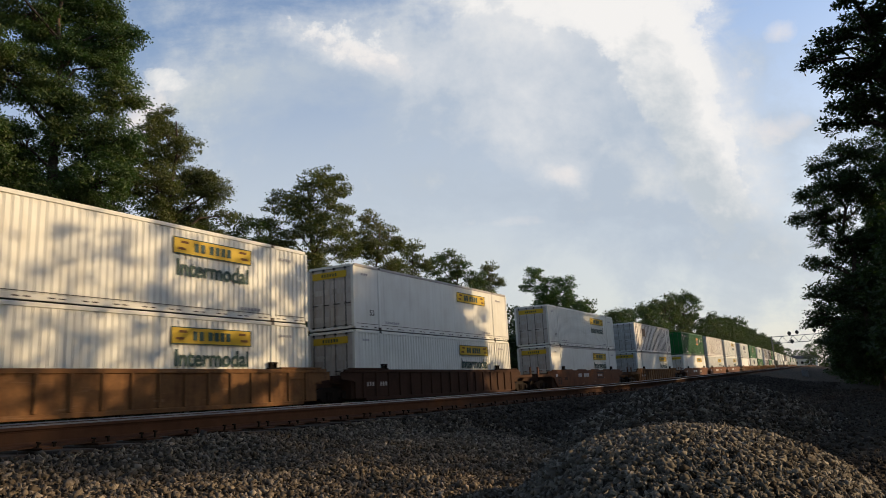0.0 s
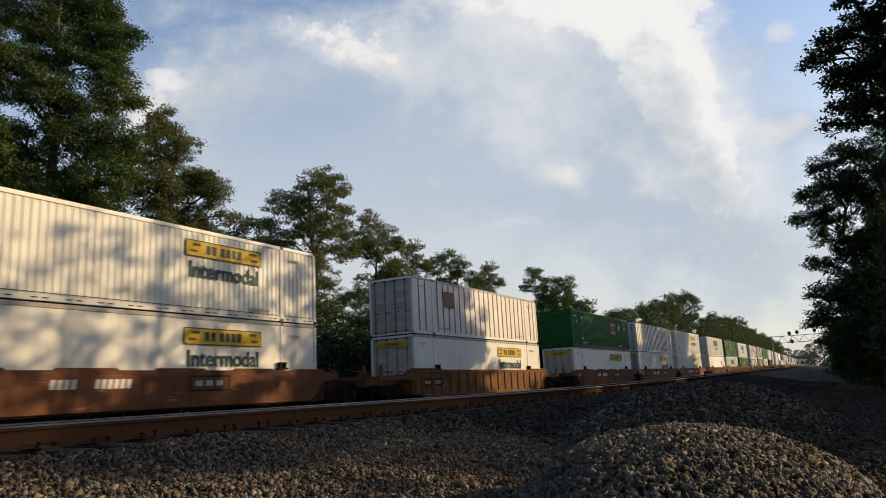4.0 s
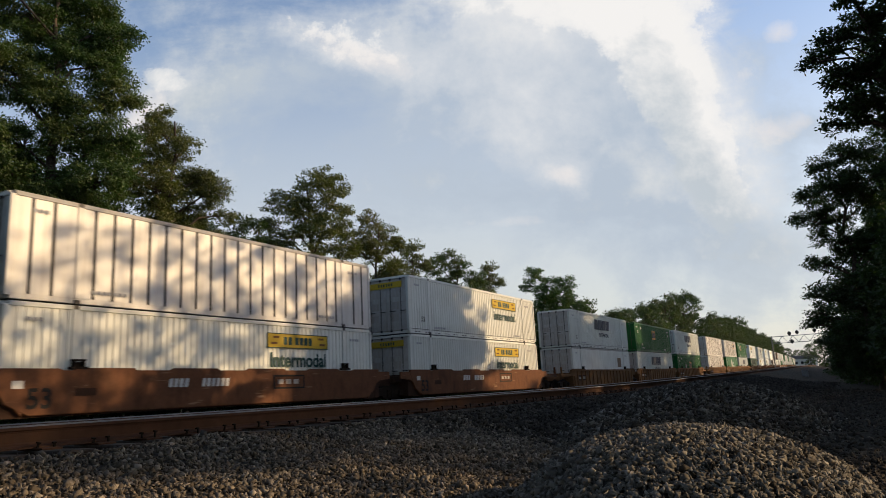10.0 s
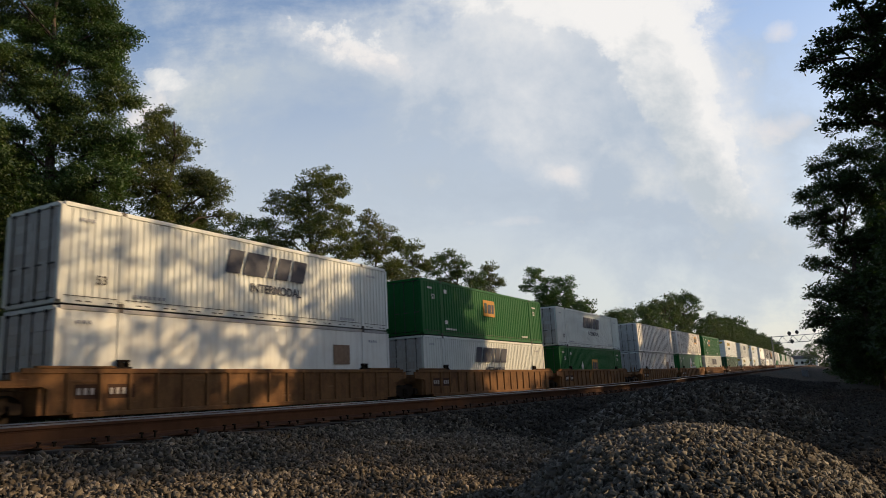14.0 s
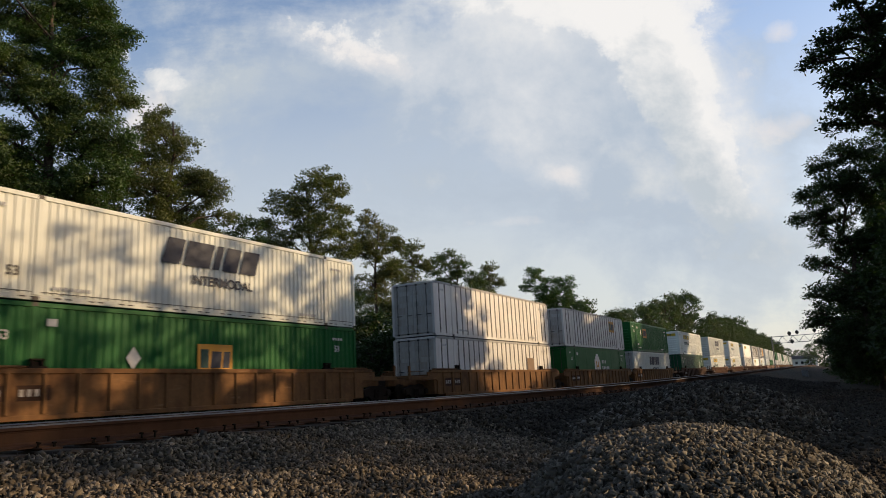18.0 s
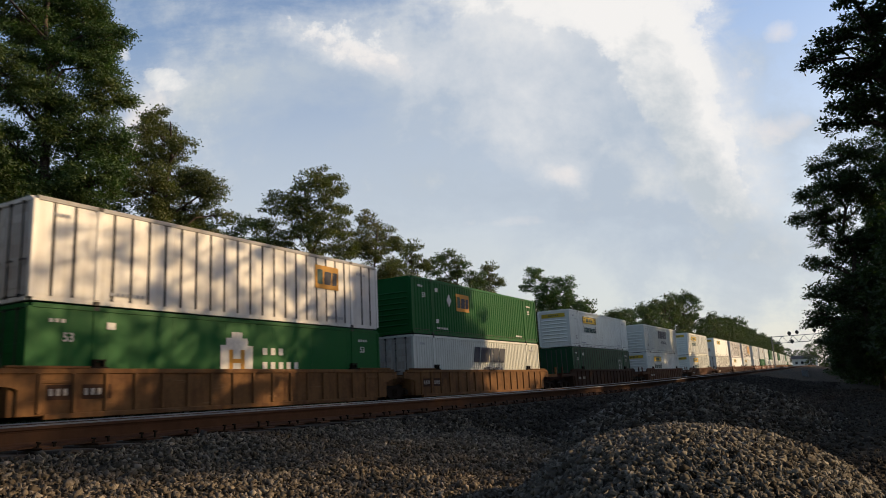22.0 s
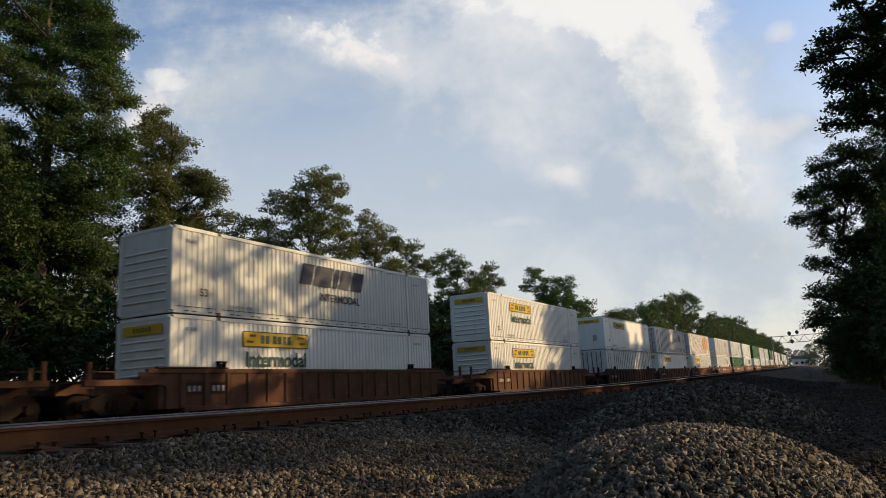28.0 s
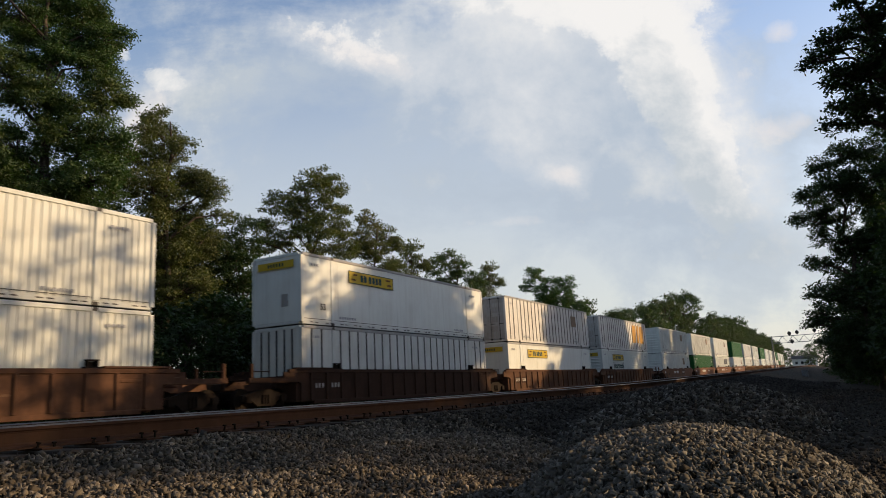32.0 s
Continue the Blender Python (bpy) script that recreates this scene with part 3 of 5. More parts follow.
def rod_mesh():
    def make():
        bm = bmesh.new()
        tube(bm, (0, 0, 0.12), (0, 0, HIGH - 0.12), 0.018, n=6)
        box(bm, -0.05, 0.05, -0.03, 0.03, 0.12, 0.2)
        box(bm, -0.05, 0.05, -0.03, 0.03, HIGH - 0.2, HIGH - 0.12)
        box(bm, -0.02, 0.28, -0.045, -0.02, 1.1, 1.14)
        return finish(bm, "lock_rod", M["steel_dark"])
    return shared("rod", make)


def letters_mesh(text, size, mat, shear=0.0, bold=0.02):
    """Flat lettering standing on the +x wall, read from +x; runs along +y."""
    def make():
        cu = bpy.data.curves.new("letters", "FONT")
        cu.body, cu.size, cu.extrude, cu.shear, cu.offset = text, size, 0.002, shear, bold * size
        ob = new("letters", cu)
        bpy.context.view_layer.update()
        me = bpy.data.meshes.new_from_object(ob.evaluated_get(bpy.context.evaluated_depsgraph_get()))
        bpy.data.objects.remove(ob)
        me.transform(Matrix(((0, 0, 1, 0), (1, 0, 0, 0), (0, 1, 0, 0), (0, 0, 0, 1))))
        me.materials.clear()
        me.materials.append(M[mat])
        return me
    return shared(("text", text, size, mat, shear, bold), make)


def bars_mesh(key, bars, mat, slant=0.0, x=0.006):
    """Upright bars (y0, y1, z0, z1) on the +x wall."""
    def make():
        bm = bmesh.new()
        for y0, y1, z0, z1 in bars:
            p = [(y0, z0), (y1, z0), (y1 + slant * (z1 - z0), z1), (y0 + slant * (z1 - z0), z1)]
            f = [bm.verts.new((x, y, z)) for y, z in p]
            b = [bm.verts.new((0.0, y, z)) for y, z in p]
            bm.faces.new(f)
            for i in range(4):
                j = (i + 1) % 4
                bm.faces.new((f[j], f[i], b[i], b[j]))
        return finish(bm, key, M[mat])
    return shared((key, mat, slant, x), make)


def yellow_logo(con, y, z, words):
    sign = at(part("logo_panel", bars_mesh("logo_panel", [(0, 3.45, 0, 0.55)], "yellow"), None, con, "yellow panel with dark bars"), HALF + 0.003, y, z)
    at(part("marking", bars_mesh("logo_bars", [(0.86 + i * 0.26 + (0.12 if i > 1 else 0), 1.05 + i * 0.26 + (0.12 if i > 1 else 0), 0.13, 0.42) for i in range(6)], "ink_green"), None, sign), 0.007, 0, 0)
    at(part("marking", bars_mesh("logo_scroll", [(0.18, 0.5, 0.14, 0.22), (0.3, 0.62, 0.36, 0.44), (2.86, 3.2, 0.36, 0.44), (2.95, 3.28, 0.14, 0.22)], "car_rust"), None, sign), 0.007, 0, 0)
    at(part("logo_border", bars_mesh("logo_border", [(0.0, 3.45, 0.0, 0.03), (0.0, 3.45, 0.52, 0.55), (0, 0.03, 0.03, 0.52), (3.42, 3.45, 0.03, 0.52)], "ink_green"), None, sign), 0.007, 0, 0)
    if words:
        at(part("lettering", letters_mesh("Intermodal", 0.73, "ink_green", bold=0.024), None, con, "dark green word Intermodal"), HALF + 0.006, y + 0.12, z - 0.68)


def slanted_logo(con, y, z, colour, words=True):
    bars = [(0.0, 0.70, 0, 0.84), (0.84, 1.94, 0, 0.84), (2.08, 2.36, 0, 0.84), (2.50, 3.18, 0, 0.84), (3.32, 4.08, 0, 0.84)]
    for bar in bars:
        at(part("logo_block", bars_mesh("logo_block_%d" % (bar[0] * 100), [bar], colour, 0.3), None, con, "slanted dark logo block"), HALF + 0.004, y, z)
    if words:
        at(part("lettering", letters_mesh("INTERMODAL", 0.44, colour), None, con), HALF + 0.006, y + 1.2, z - 0.58)


def square_logo(con, y, z):
    sign = at(part("logo_panel", bars_mesh("square_panel", [(0, 1.5, 0, 0.95)], "orange"), None, con, "orange panel with dark and blue shapes"), HALF + 0.003, y, z)
    for k, (bar, mat) in enumerate((((0.12, 0.46, 0.18, 0.78), "ink_green"), ((0.54, 0.98, 0.18, 0.72), "blue_grey"), ((1.06, 1.36, 0.18, 0.72), "blue_grey"))):
        at(part("logo_block", bars_mesh("square_block_%d" % k, [bar], mat, 0.1 if k else 0), None, sign), 0.007, 0, 0)


def diamond(con, y, z, size=0.34):
    def make():
        bm = bmesh.new()
        r = size
        p = [(0.004, 0, -r), (0.004, r * 0.75, 0), (0.004, 0, r), (0.004, -r * 0.75, 0)]
        f = [bm.verts.new(v) for v in p]
        b = [bm.verts.new((0, v[1], v[2])) for v in p]
        bm.faces.new(f)
        for i in range(4):
            bm.faces.new((f[(i + 1) % 4], f[i], b[i], b[(i + 1) % 4]))
        return finish(bm, "diamond_sign", M["white_mark"])
    at(part("diamond_sign", shared(("diamond", size), make), None, con, "white diamond placard"), HALF + 0.003, y, z)


def container(style, colour, label, nose="trail", logo=None, near=True, end_colour=None):
    """A 53-foot box; y = 0 at its leading end, z = 0 at its underside."""
    con = new("shipping_container")
    tagged(con, label, "container", "containers on the train")
    ec = end_colour or colour
    rim = {"post": colour, "green": "green_dark"}.get(style, colour)
    for sx in (1, -1):
        p = part("side_panel", side_mesh(style, colour), None, con)
        p.matrix_basis = pose(sx * (HALF - 0.025), 0 if sx > 0 else LEN, 0, 0, 0, 0 if sx > 0 else 180)
        at(part("top_rail", frame_bar("top_rail", (-0.05, 0.05, 0.12, LEN - 0.12, HIGH - 0.13, HIGH - 0.006), "rail_grey" if style in ("flat", "post") and "green" not in colour else rim), None, con), sx * (HALF - 0.05), 0, 0)
        at(part("bottom_rail", frame_bar("bottom_rail", (-0.05, 0.05, 0.12, LEN - 0.12, 0.02, 0.18), rim), None, con), sx * (HALF - 0.08), 0, 0)
        for y in (0.0, LEN - 0.14):
            at(part("corner_post", frame_bar("corner_post", (-0.07, 0.07, 0.0, 0.14, 0.1, HIGH - 0.1), rim), None, con), sx * (HALF - 0.07), y, 0)
    at(part("roof", box_mesh("roof", (-HALF + 0.1, HALF - 0.1, 0.1, LEN - 0.1, HIGH - 0.05, HIGH - 0.02), M[colour]), None, con), 0, 0, 0)
    at(part("floor", box_mesh("floor_panel", (-HALF + 0.1, HALF - 0.1, 0.1, LEN - 0.1, 0.1, 0.14), M["steel_dark"]), None, con), 0, 0, 0)
    # lifting posts and castings at the forty-foot points
    for y in (1.98, LEN - 1.98):
        for sx in (1, -1):
            at(part("lifting_post", frame_bar("lifting_post", (-0.03, 0.035, -0.09, 0.09, 0.15, HIGH - 0.12), rim), None, con), sx * (HALF - 0.035), y, 0)
            for z in (0.0, HIGH - 0.118):
                at(part("corner_casting", frame_bar("casting", (-0.09, 0.0, -0.09, 0.09, 0, 0.118), "steel_dark"), None, con), HALF + 0.006 if sx > 0 else -HALF + 0.084, y, z)
    # ends
    for lead in (True, False):
        is_nose = (nose == "lead") == lead
        y, turn = (0.03, 0) if lead else (LEN - 0.03, 180)
        for z in (0.02, HIGH - 0.13):
            e = part("end_rail", frame_bar("end_rail", (-HALF + 0.14, HALF - 0.14, -0.02, 0.1, 0, 0.12), rim), None, con)
            e.matrix_basis = pose(0, y, z, 0, 0, turn)
        if is_nose:
            e = part("end_wall", end_mesh(ec), None, con)
            e.matrix_basis = pose(0, y, 0, 0, 0, turn)
            if near and lead and style == "post":
                for x in (-0.8, -0.4, 0.0, 0.4, 0.8):
                    at(part("end_post", box_mesh("end_post", (-0.03, 0.03, -0.04, 0.0, 0.2, HIGH - 0.15), M["post"], 0.006), None, e), x, 0, 0)
            elif near and lead and style == "flat":
                at(part("hatch", box_mesh("hatch", (0.25, 0.6, -0.02, 0.0, 0.75, 1.25), M["rail_grey"], 0.006), None, e, "grey hatch in the end wall"), 0, 0, 0)
            elif near and lead:
                for k in range(7):
                    at(part("end_rib", end_rib_mesh(ec), None, e), 0, 0, 0.45 + 0.27 * k)
        elif near or lead:
            for sx in (1, -1):
                d = part("door", door_mesh(ec if "green" in ec else "door"), None, con)
                d.matrix_basis = pose(0, y, 0, 0, 0, turn) @ pose(0.006 if sx > 0 else -HALF + 0.114, 0, 0)
                if near and lead:
                    for z in (0.5, 1.1, 1.7, 2.3):
                        at(part("door_panel", box_mesh("door_panel", (0.06, HALF - 0.18, -0.014, 0.0, -0.12, 0.12), M[ec if "green" in ec else "door"], 0.006), None, d), 0, 0, z)
                for x in (0.25, 0.85):
                    at(part("lock_rod", rod_mesh(), None, d), x, -0.035, 0)
    if style == "post":
        n = 26
        for i in range(1, n):
            y = LEN * i / n
            if abs(y - 1.98) < 0.2 or abs(y - LEN + 1.98) < 0.2:
                continue
            at(part("side_post", frame_bar("side_post", (-0.004, 0.022, -0.04, 0.04, 0.17, HIGH - 0.12), "post"), None, con), HALF - 0.024, y, 0)
    end_y = lambda a, w: a if nose == "lead" else LEN - a - w
    for item in logo or ():
        kind, *v = item
        if kind == "yellow":
            yellow_logo(con, end_y(3.1, 3.45), HIGH - 0.95, v[0])
            if near:
                wide = bars_mesh("end_stripe", [(-0.95, 0.95, 0, 0.3)], "yellow")
                e = part("end_stripe", wide, None, con, "yellow stripe across the end")
                e.matrix_basis = pose(0, 0.03 - 0.052, HIGH - 0.58, 0, 0, -90)
                at(part("marking", bars_mesh("stripe_bars", [(-0.42 + 0.15 * i, -0.34 + 0.15 * i, 0.08, 0.22) for i in range(6)], "ink_green"), None, e), 0.007, 0, 0)
        elif kind == "slant":
            slanted_logo(con, v[0], HIGH - 1.3, "blue_grey")
        elif kind == "square":
            square_logo(con, v[0], v[1])
        elif kind == "patch":
            at(part("patch", bars_mesh("patch", [(0, 1.1, 0, 0.8)], "brown_patch"), None, con, "brown weathered patch"), HALF + 0.002, v[0], v[1])
        elif kind == "diamond":
            diamond(con, v[0], v[1])
        elif kind == "white":
            sign = at(part("logo_panel", bars_mesh("white_house", [(0, 1.5, 0, 1.1), (0.25, 1.25, 1.1, 1.35), (0.5, 1.0, 1.35, 1.55)], "white_mark"), None, con, "white house-shaped logo"), HALF + 0.003, v[0], 0.85)
            at(part("marking", bars_mesh("house_bars", [(0.38, 0.56, 0.2, 0.95), (0.92, 1.1, 0.2, 0.95), (0.56, 0.92, 0.5, 0.64)], "orange"), None, sign), 0.007, 0, 0)
            at(part("marking", bars_mesh("house_words", [(2.0 + 0.42 * i, 2.22 + 0.42 * i, 0.8, 1.05) for i in range(3)] + [(2.0 + 0.42 * i, 2.22 + 0.42 * i, 0.3, 0.55) for i in range(5)], "white_mark"), None, con), HALF + 0.004, v[0], 0.85)
        elif kind == "big":
            at(part("logo_panel", bars_mesh("big_logo", [(0, 1.3, 0.3, 2.0), (1.7, 2.4, 0.3, 2.0), (2.7, 4.2, 0.3, 2.0)], "orange", 0.1), None, con, "large faded orange block logo"), HALF + 0.002, v[0], 0.5)
        elif kind == "letters":
            at(part("logo_panel", bars_mesh("grey_square", [(0, 1.5, 0, 1.5)], "green_dark"), None, con), HALF + 0.003, v[0], 0.75)
            at(part("marking", bars_mesh("grey_square_bars", [(0.2, 0.34, 0.25, 1.25), (0.34, 0.7, 0.25, 0.4), (0.34, 0.62, 0.68, 0.82), (0.34, 0.7, 1.1, 1.25), (0.9, 1.04, 0.25, 1.25), (1.04, 1.3, 0.25, 0.4)], "grey_mark"), None, con), HALF + 0.010, v[0], 0.75)
    if near:
        mark = "white_mark" if "green" in colour else "grey_mark"
        for y0, z0, n in ((0.6, HIGH - 0.5, 3), (LEN - 1.6, HIGH - 0.55, 4), (2.4, 0.32, 7), (LEN - 3.6, 0.30, 6)):
            bars = [(0.17 * i, 0.17 * i + 0.11, 0, 0.1) for i in range(n)]
            at(part("marking", bars_mesh("marking_%d" % n, bars, mark), None, con), HALF + 0.004, y0, z0)
        if style != "post":
            seam = bars_mesh("floor_seam", [(0.2, 1.85, 0, 0.022), (2.12, LEN - 2.12, 0, 0.022), (LEN - 1.85, LEN - 0.2, 0, 0.022)], "steel_dark", x=0.004)
            at(part("floor_seam", seam, None, con, "dark seam above the bottom rail"), HALF - 0.02, 0, 0.225)
            slots = [(0.55 + 0.98 * i + d, 0.75 + 0.98 * i + d, 0, 0.035) for i in range(16) for d in (0, 0.3) if 0.55 + 0.98 * i + d < LEN - 0.3]
            at(part("marking", bars_mesh("drain_slots", slots, "steel_dark", x=0.004), None, con), HALF - 0.031, 0, 0.085)
        if "green" not in colour and style != "post":
            at(part("lettering", letters_mesh("53", 0.36, "post"), None, con), HALF + 0.004, 1.15, 0.62)
        if "green" in colour:
            for z in (0.62, HIGH - 0.62):
                at(part("placard", bars_mesh("green_placard", [(0, 0.28, 0, 0.2)], "white_mark"), None, con, "small white placard"), HALF + 0.004, 2.32, z)
            at(part("lettering", letters_mesh("53", 0.34, "white_mark"), None, con), HALF + 0.006, 1.0, HIGH - 1.0)
            at(part("lettering", letters_mesh("53", 0.34, "white_mark"), None, con), HALF + 0.006, LEN - 1.5, HIGH - 1.0)
    return con


# ---- well cars ----
SILL = 1.51


def truck_mesh_side():
    def make():
        bm = bmesh.new()
        outline = [(-1.12, 0.40), (-1.12, 0.62), (-0.62, 0.70), (-0.35, 0.80), (0.35, 0.80), (0.62, 0.70), (1.12, 0.62), (1.12, 0.40), (0.68, 0.42), (0.40, 0.22), (-0.40, 0.22), (-0.68, 0.42)]
        f = [bm.verts.new((0.08, y, z)) for y, z in outline]
        b = [bm.verts.new((-0.08, y, z)) for y, z in outline]
        bm.faces.new(f)
        bm.faces.new(b[::-1])
        n = len(outline)
        for i in range(n):
            bm.faces.new((f[(i + 1) % n], f[i], b[i], b[(i + 1) % n]))
        for y in (-0.89, 0.89):
            box(bm, 0.07, 0.16, y - 0.13, y + 0.13, 0.36, 0.58)
        for y in (-0.14, 0.0, 0.14):
            tube(bm, (0.1, y, 0.3), (0.1, y, 0.62), 0.055, n=8)
        return finish(bm, "side_frame", M["truck_steel"])
    return shared("truck_side", make)


def wheelset_mesh():
    def make():
        bm = bmesh.new()
        for x in (-0.755, 0.755):
            tube(bm, (x - 0.06, 0, 0), (x + 0.06, 0, 0), 0.42, n=28)
            s = 1 if x > 0 else -1
            tube(bm, (x + s * 0.06, 0, 0), (x + s * 0.085, 0, 0), 0.12, n=12)
            tube(bm, (x - s * 0.09, 0, 0), (x - s * 0.06, 0, 0), 0.445, n=28)
        tube(bm, (-0.95, 0, 0), (0.95, 0, 0), 0.085, n=10)
        box(bm, 0.81, 0.822, -0.3, -0.2, -0.04, 0.04)
        return finish(bm, "wheelset", [M["truck_steel"]])
    return shared("wheelset", make)


WHEELS = []


def truck(car, y, first):
    bm = bmesh.new()
    box(bm, -0.95, 0.95, -0.22, 0.22, 0.42, 0.74)
    tk = part("bogie", shared("bolster", lambda: finish(bm, "bogie", M["truck_steel"], 0.02)), None, car, "dark steel bogie")
    tk.location = (0, y, 0)
    for x in (-0.99, 0.99):
        at(part("side_frame", truck_mesh_side(), None, tk), x, 0, 0)
    for dy in (-0.89, 0.89):
        w = at(part("wheelset", wheelset_mesh(), None, tk), 0, dy, 0.42)
        WHEELS.append((w, first + y + dy))


def ribbed_side(colour):
    def make():
        bm = bmesh.new()
        box(bm, -0.03, 0.03, -0.2, LEN + 0.2, 0.30, SILL - 0.12)
        return finish(bm, "side_sill", M[colour], 0.008)
    return shared(("ribbed", colour), make)


def smooth_side(colour):
    def make():
        bm = bmesh.new()
        prof = [(-0.3, 1.30), (0.1, 0.62), (0.7, 0.32), (LEN - 0.7, 0.32), (LEN - 0.1, 0.62), (LEN + 0.3, 1.30), (LEN + 0.3, SILL), (LEN - 1.5, SILL), (LEN - 1.6, SILL - 0.06), (1.6, SILL - 0.06), (1.5, SILL), (-0.3, SILL)]
        f = [bm.verts.new((0.05, y, z)) for y, z in prof]
        b = [bm.verts.new((-0.06, y, z)) for y, z in prof]
        bm.faces.new(f)
        bm.faces.new(b[::-1])
        n = len(prof)
        for i in range(n):
            bm.faces.new((f[(i + 1) % n], f[i], b[i], b[(i + 1) % n]))
        return finish(bm, "side_sill", M[colour], 0.012)
    return shared(("smooth", colour), make)


def end_platform(car, colour, reach):
    """End frame over a bogie: bulkhead, draft sill, arms, deck and coupler; runs to -y."""
    mat = M[colour]
    end = part("end_platform", box_mesh("end_platform", (-1.34, 1.34, -0.35, 0.0, 0.30, 1.30), mat, 0.012), None, car)
    part("draft_sill", box_mesh("draft_sill", (-0.32, 0.32, -reach, -0.36, 0.78, 1.12), mat, 0.012), None, end)
    for s in (1, -1):
        at(part("arm", box_mesh("arm", (-0.1, 0.1, -1.1, -0.36, 0.95, 1.22), mat, 0.012), None, end), s * 0.9, 0, 0)
        at(part("web_plate", box_mesh("web_plate", (-0.01, 0.01, 0.0, 0.85, 0.30, 1.36), mat), None, end), s * 1.312, 0, 0)
    if reach > 1.9:
        part("deck", box_mesh("deck", (-1.24, 1.24, -reach + 0.1, -reach + 0.55, 1.13, 1.18), mat, 0.012), None, end)
        part("coupler", box_mesh("coupler", (-0.2, 0.2, -reach - 0.45, -reach - 0.01, 0.80, 1.06), M["truck_steel"], 0.03), None, end)
        for s in (1, -1):
            at(part("walkway_beam", box_mesh("walkway_beam", (-0.085, 0.085, -reach + 0.1, -0.36, 1.02, 1.2), mat, 0.012), None, end), s * 1.335, 0, 0)
    return end


def well_car(kind, colour, first, gap_before, gap_after, label):
    """One well; y = 0 at the leading end of its containers, z = 0 at the rail head."""
    car = tagged(new("well_car"), label, "freight car", "well cars of the train")
    for sx in (1, -1):
        turn = pose(sx * 1.39, 0 if sx > 0 else LEN, 0, 0, 0, 0 if sx > 0 else 180)
        sill = part("side_sill", ribbed_side(colour) if kind == "ribbed" else smooth_side(colour), None, car)
        sill.matrix_basis = turn
        if kind == "ribbed":
            for name, dims in (("top_chord", (-0.07, 0.075, -0.9, LEN + 0.9, SILL - 0.14, SILL)), ("bottom_chord", (-0.09, 0.07, 0.5, LEN - 0.5, 0.20, 0.34))):
                c = part(name, box_mesh(name, dims, M[colour], 0.012), None, car)
                c.matrix_basis = turn
            for y in (-0.55, LEN - 1.75):
                at(part("cap_plate", box_mesh("cap_plate", (-0.09, 0.10, 0.0, 2.3, 0.004, 0.065), M[colour], 0.012), None, car, "flat cap plate on the top chord"), sx * 1.39, y, SILL)
            if sx > 0:
                for y in (0.35, LEN - 0.35 - 0.9):
                    at(part("gusset_plate", box_mesh("gusset_plate", (0.0, 0.02, 0.06, 0.84, 1.12, 1.2), M[colour], 0.006), None, car), 1.422, y, 0)
                for i in range(17):
                    at(part("rib", box_mesh("rib", (0, 0.065, -0.05, 0.05, 0.35, SILL - 0.13), M[colour], 0.01), None, car), 1.415, 0.35 + i * (LEN - 0.7) / 16, 0)
        for y in (2.06, LEN - 2.06):
            at(part("container_guide", shared("guide", guide_mesh), None, car), sx * 1.36, y, SILL)
    part("well_floor", box_mesh("well_floor", (-1.32, 1.32, 0.0, LEN, 0.27, 0.34), M["car_dark"]), None, car)
    for lead, gap in ((True, gap_before), (False, gap_after)):
        single = gap > 5
        for sx in (1, -1):
            a = part("arch_plate", shared(("arch", colour, kind), lambda: arch_mesh(colour, kind)), None, car)
            a.matrix_basis = (pose(sx * 1.385, 0, 0) if lead else pose(sx * 1.385, LEN, 0, 0, 0, 180))
        reach = gap / 2 - 0.45 if single else gap / 2
        p = end_platform(car, colour if kind == "ribbed" else "car_dark", round(reach, 2))
        p.matrix_basis = pose(0, -0.05 if lead else LEN + 0.05, 0, 0, 0, 0 if lead else 180)
        if single:
            for sx in (1, -1):
                at(part("end_post", box_mesh("platform_post", (-0.05, 0.05, -0.07, 0.07, 0, 0.5), M[colour], 0.012), None, car), sx * 1.37, (-reach + 0.2) if lead else (LEN + reach - 0.2), 1.19)
            at(part("grab_iron", box_mesh("grab_iron", (-0.016, 0.016, -0.42, 0.42, -0.016, 0.016), M[colour]), None, car), 1.39, (-reach + 0.66) if lead else (LEN + reach - 0.66), 1.42)
            truck(car, -1.75 if lead else LEN + 1.75, first)
        elif lead:
            truck(car, -gap / 2, first)
    bars = [(0.2 * i, 0.2 * i + 0.14, 0, 0.26) for i in range(4)] + [(1.3 + 0.2 * i, 1.44 + 0.2 * i, 0, 0.26) for i in range(6)]
    if kind == "smooth":
        at(part("lettering", letters_mesh("53", 0.72, "black"), None, car, "dark painted number 53"), 1.445, 0.62, 0.50)
        for i in range(4):
            for sx in (1, -1):
                at(part("sill_cap", shared("sill_cap", sill_cap_mesh), None, car), sx * 1.385, 2.9 + 3.2 * i, SILL - 0.058)
        at(part("placard", bars_mesh("placard", [(0, 0.3, 0, 0.2)], "white_mark"), None, car, "small white placard"), 1.443, 0.25, 1.0)
        at(part("stencil_panel", bars_mesh("stencil_panel", [(0, 0.62, 0, 0.2)], "car_dark"), None, car, "dark stencil panel"), 1.443, 1.95, 0.78)
        at(part("marking", bars_mesh("car_number", bars, "white_mark", 0.15), None, car), 1.442, 5.0, 0.95)
        sign = at(part("logo_panel", bars_mesh("car_panel", [(0, 1.7, 0, 0.06), (0, 1.7, 0.44, 0.5), (0, 0.07, 0.06, 0.44), (1.63, 1.7, 0.06, 0.44)], "black"), None, car, "black outline of a car logo"), 1.441, 9.6, 0.80)
        at(part("marking", bars_mesh("car_logo", [(0.24 + i * 0.42, 0.52 + i * 0.42, 0.17, 0.34) for i in range(3)], "dim_mark"), None, sign), 0.0, 0, 0)
    else:
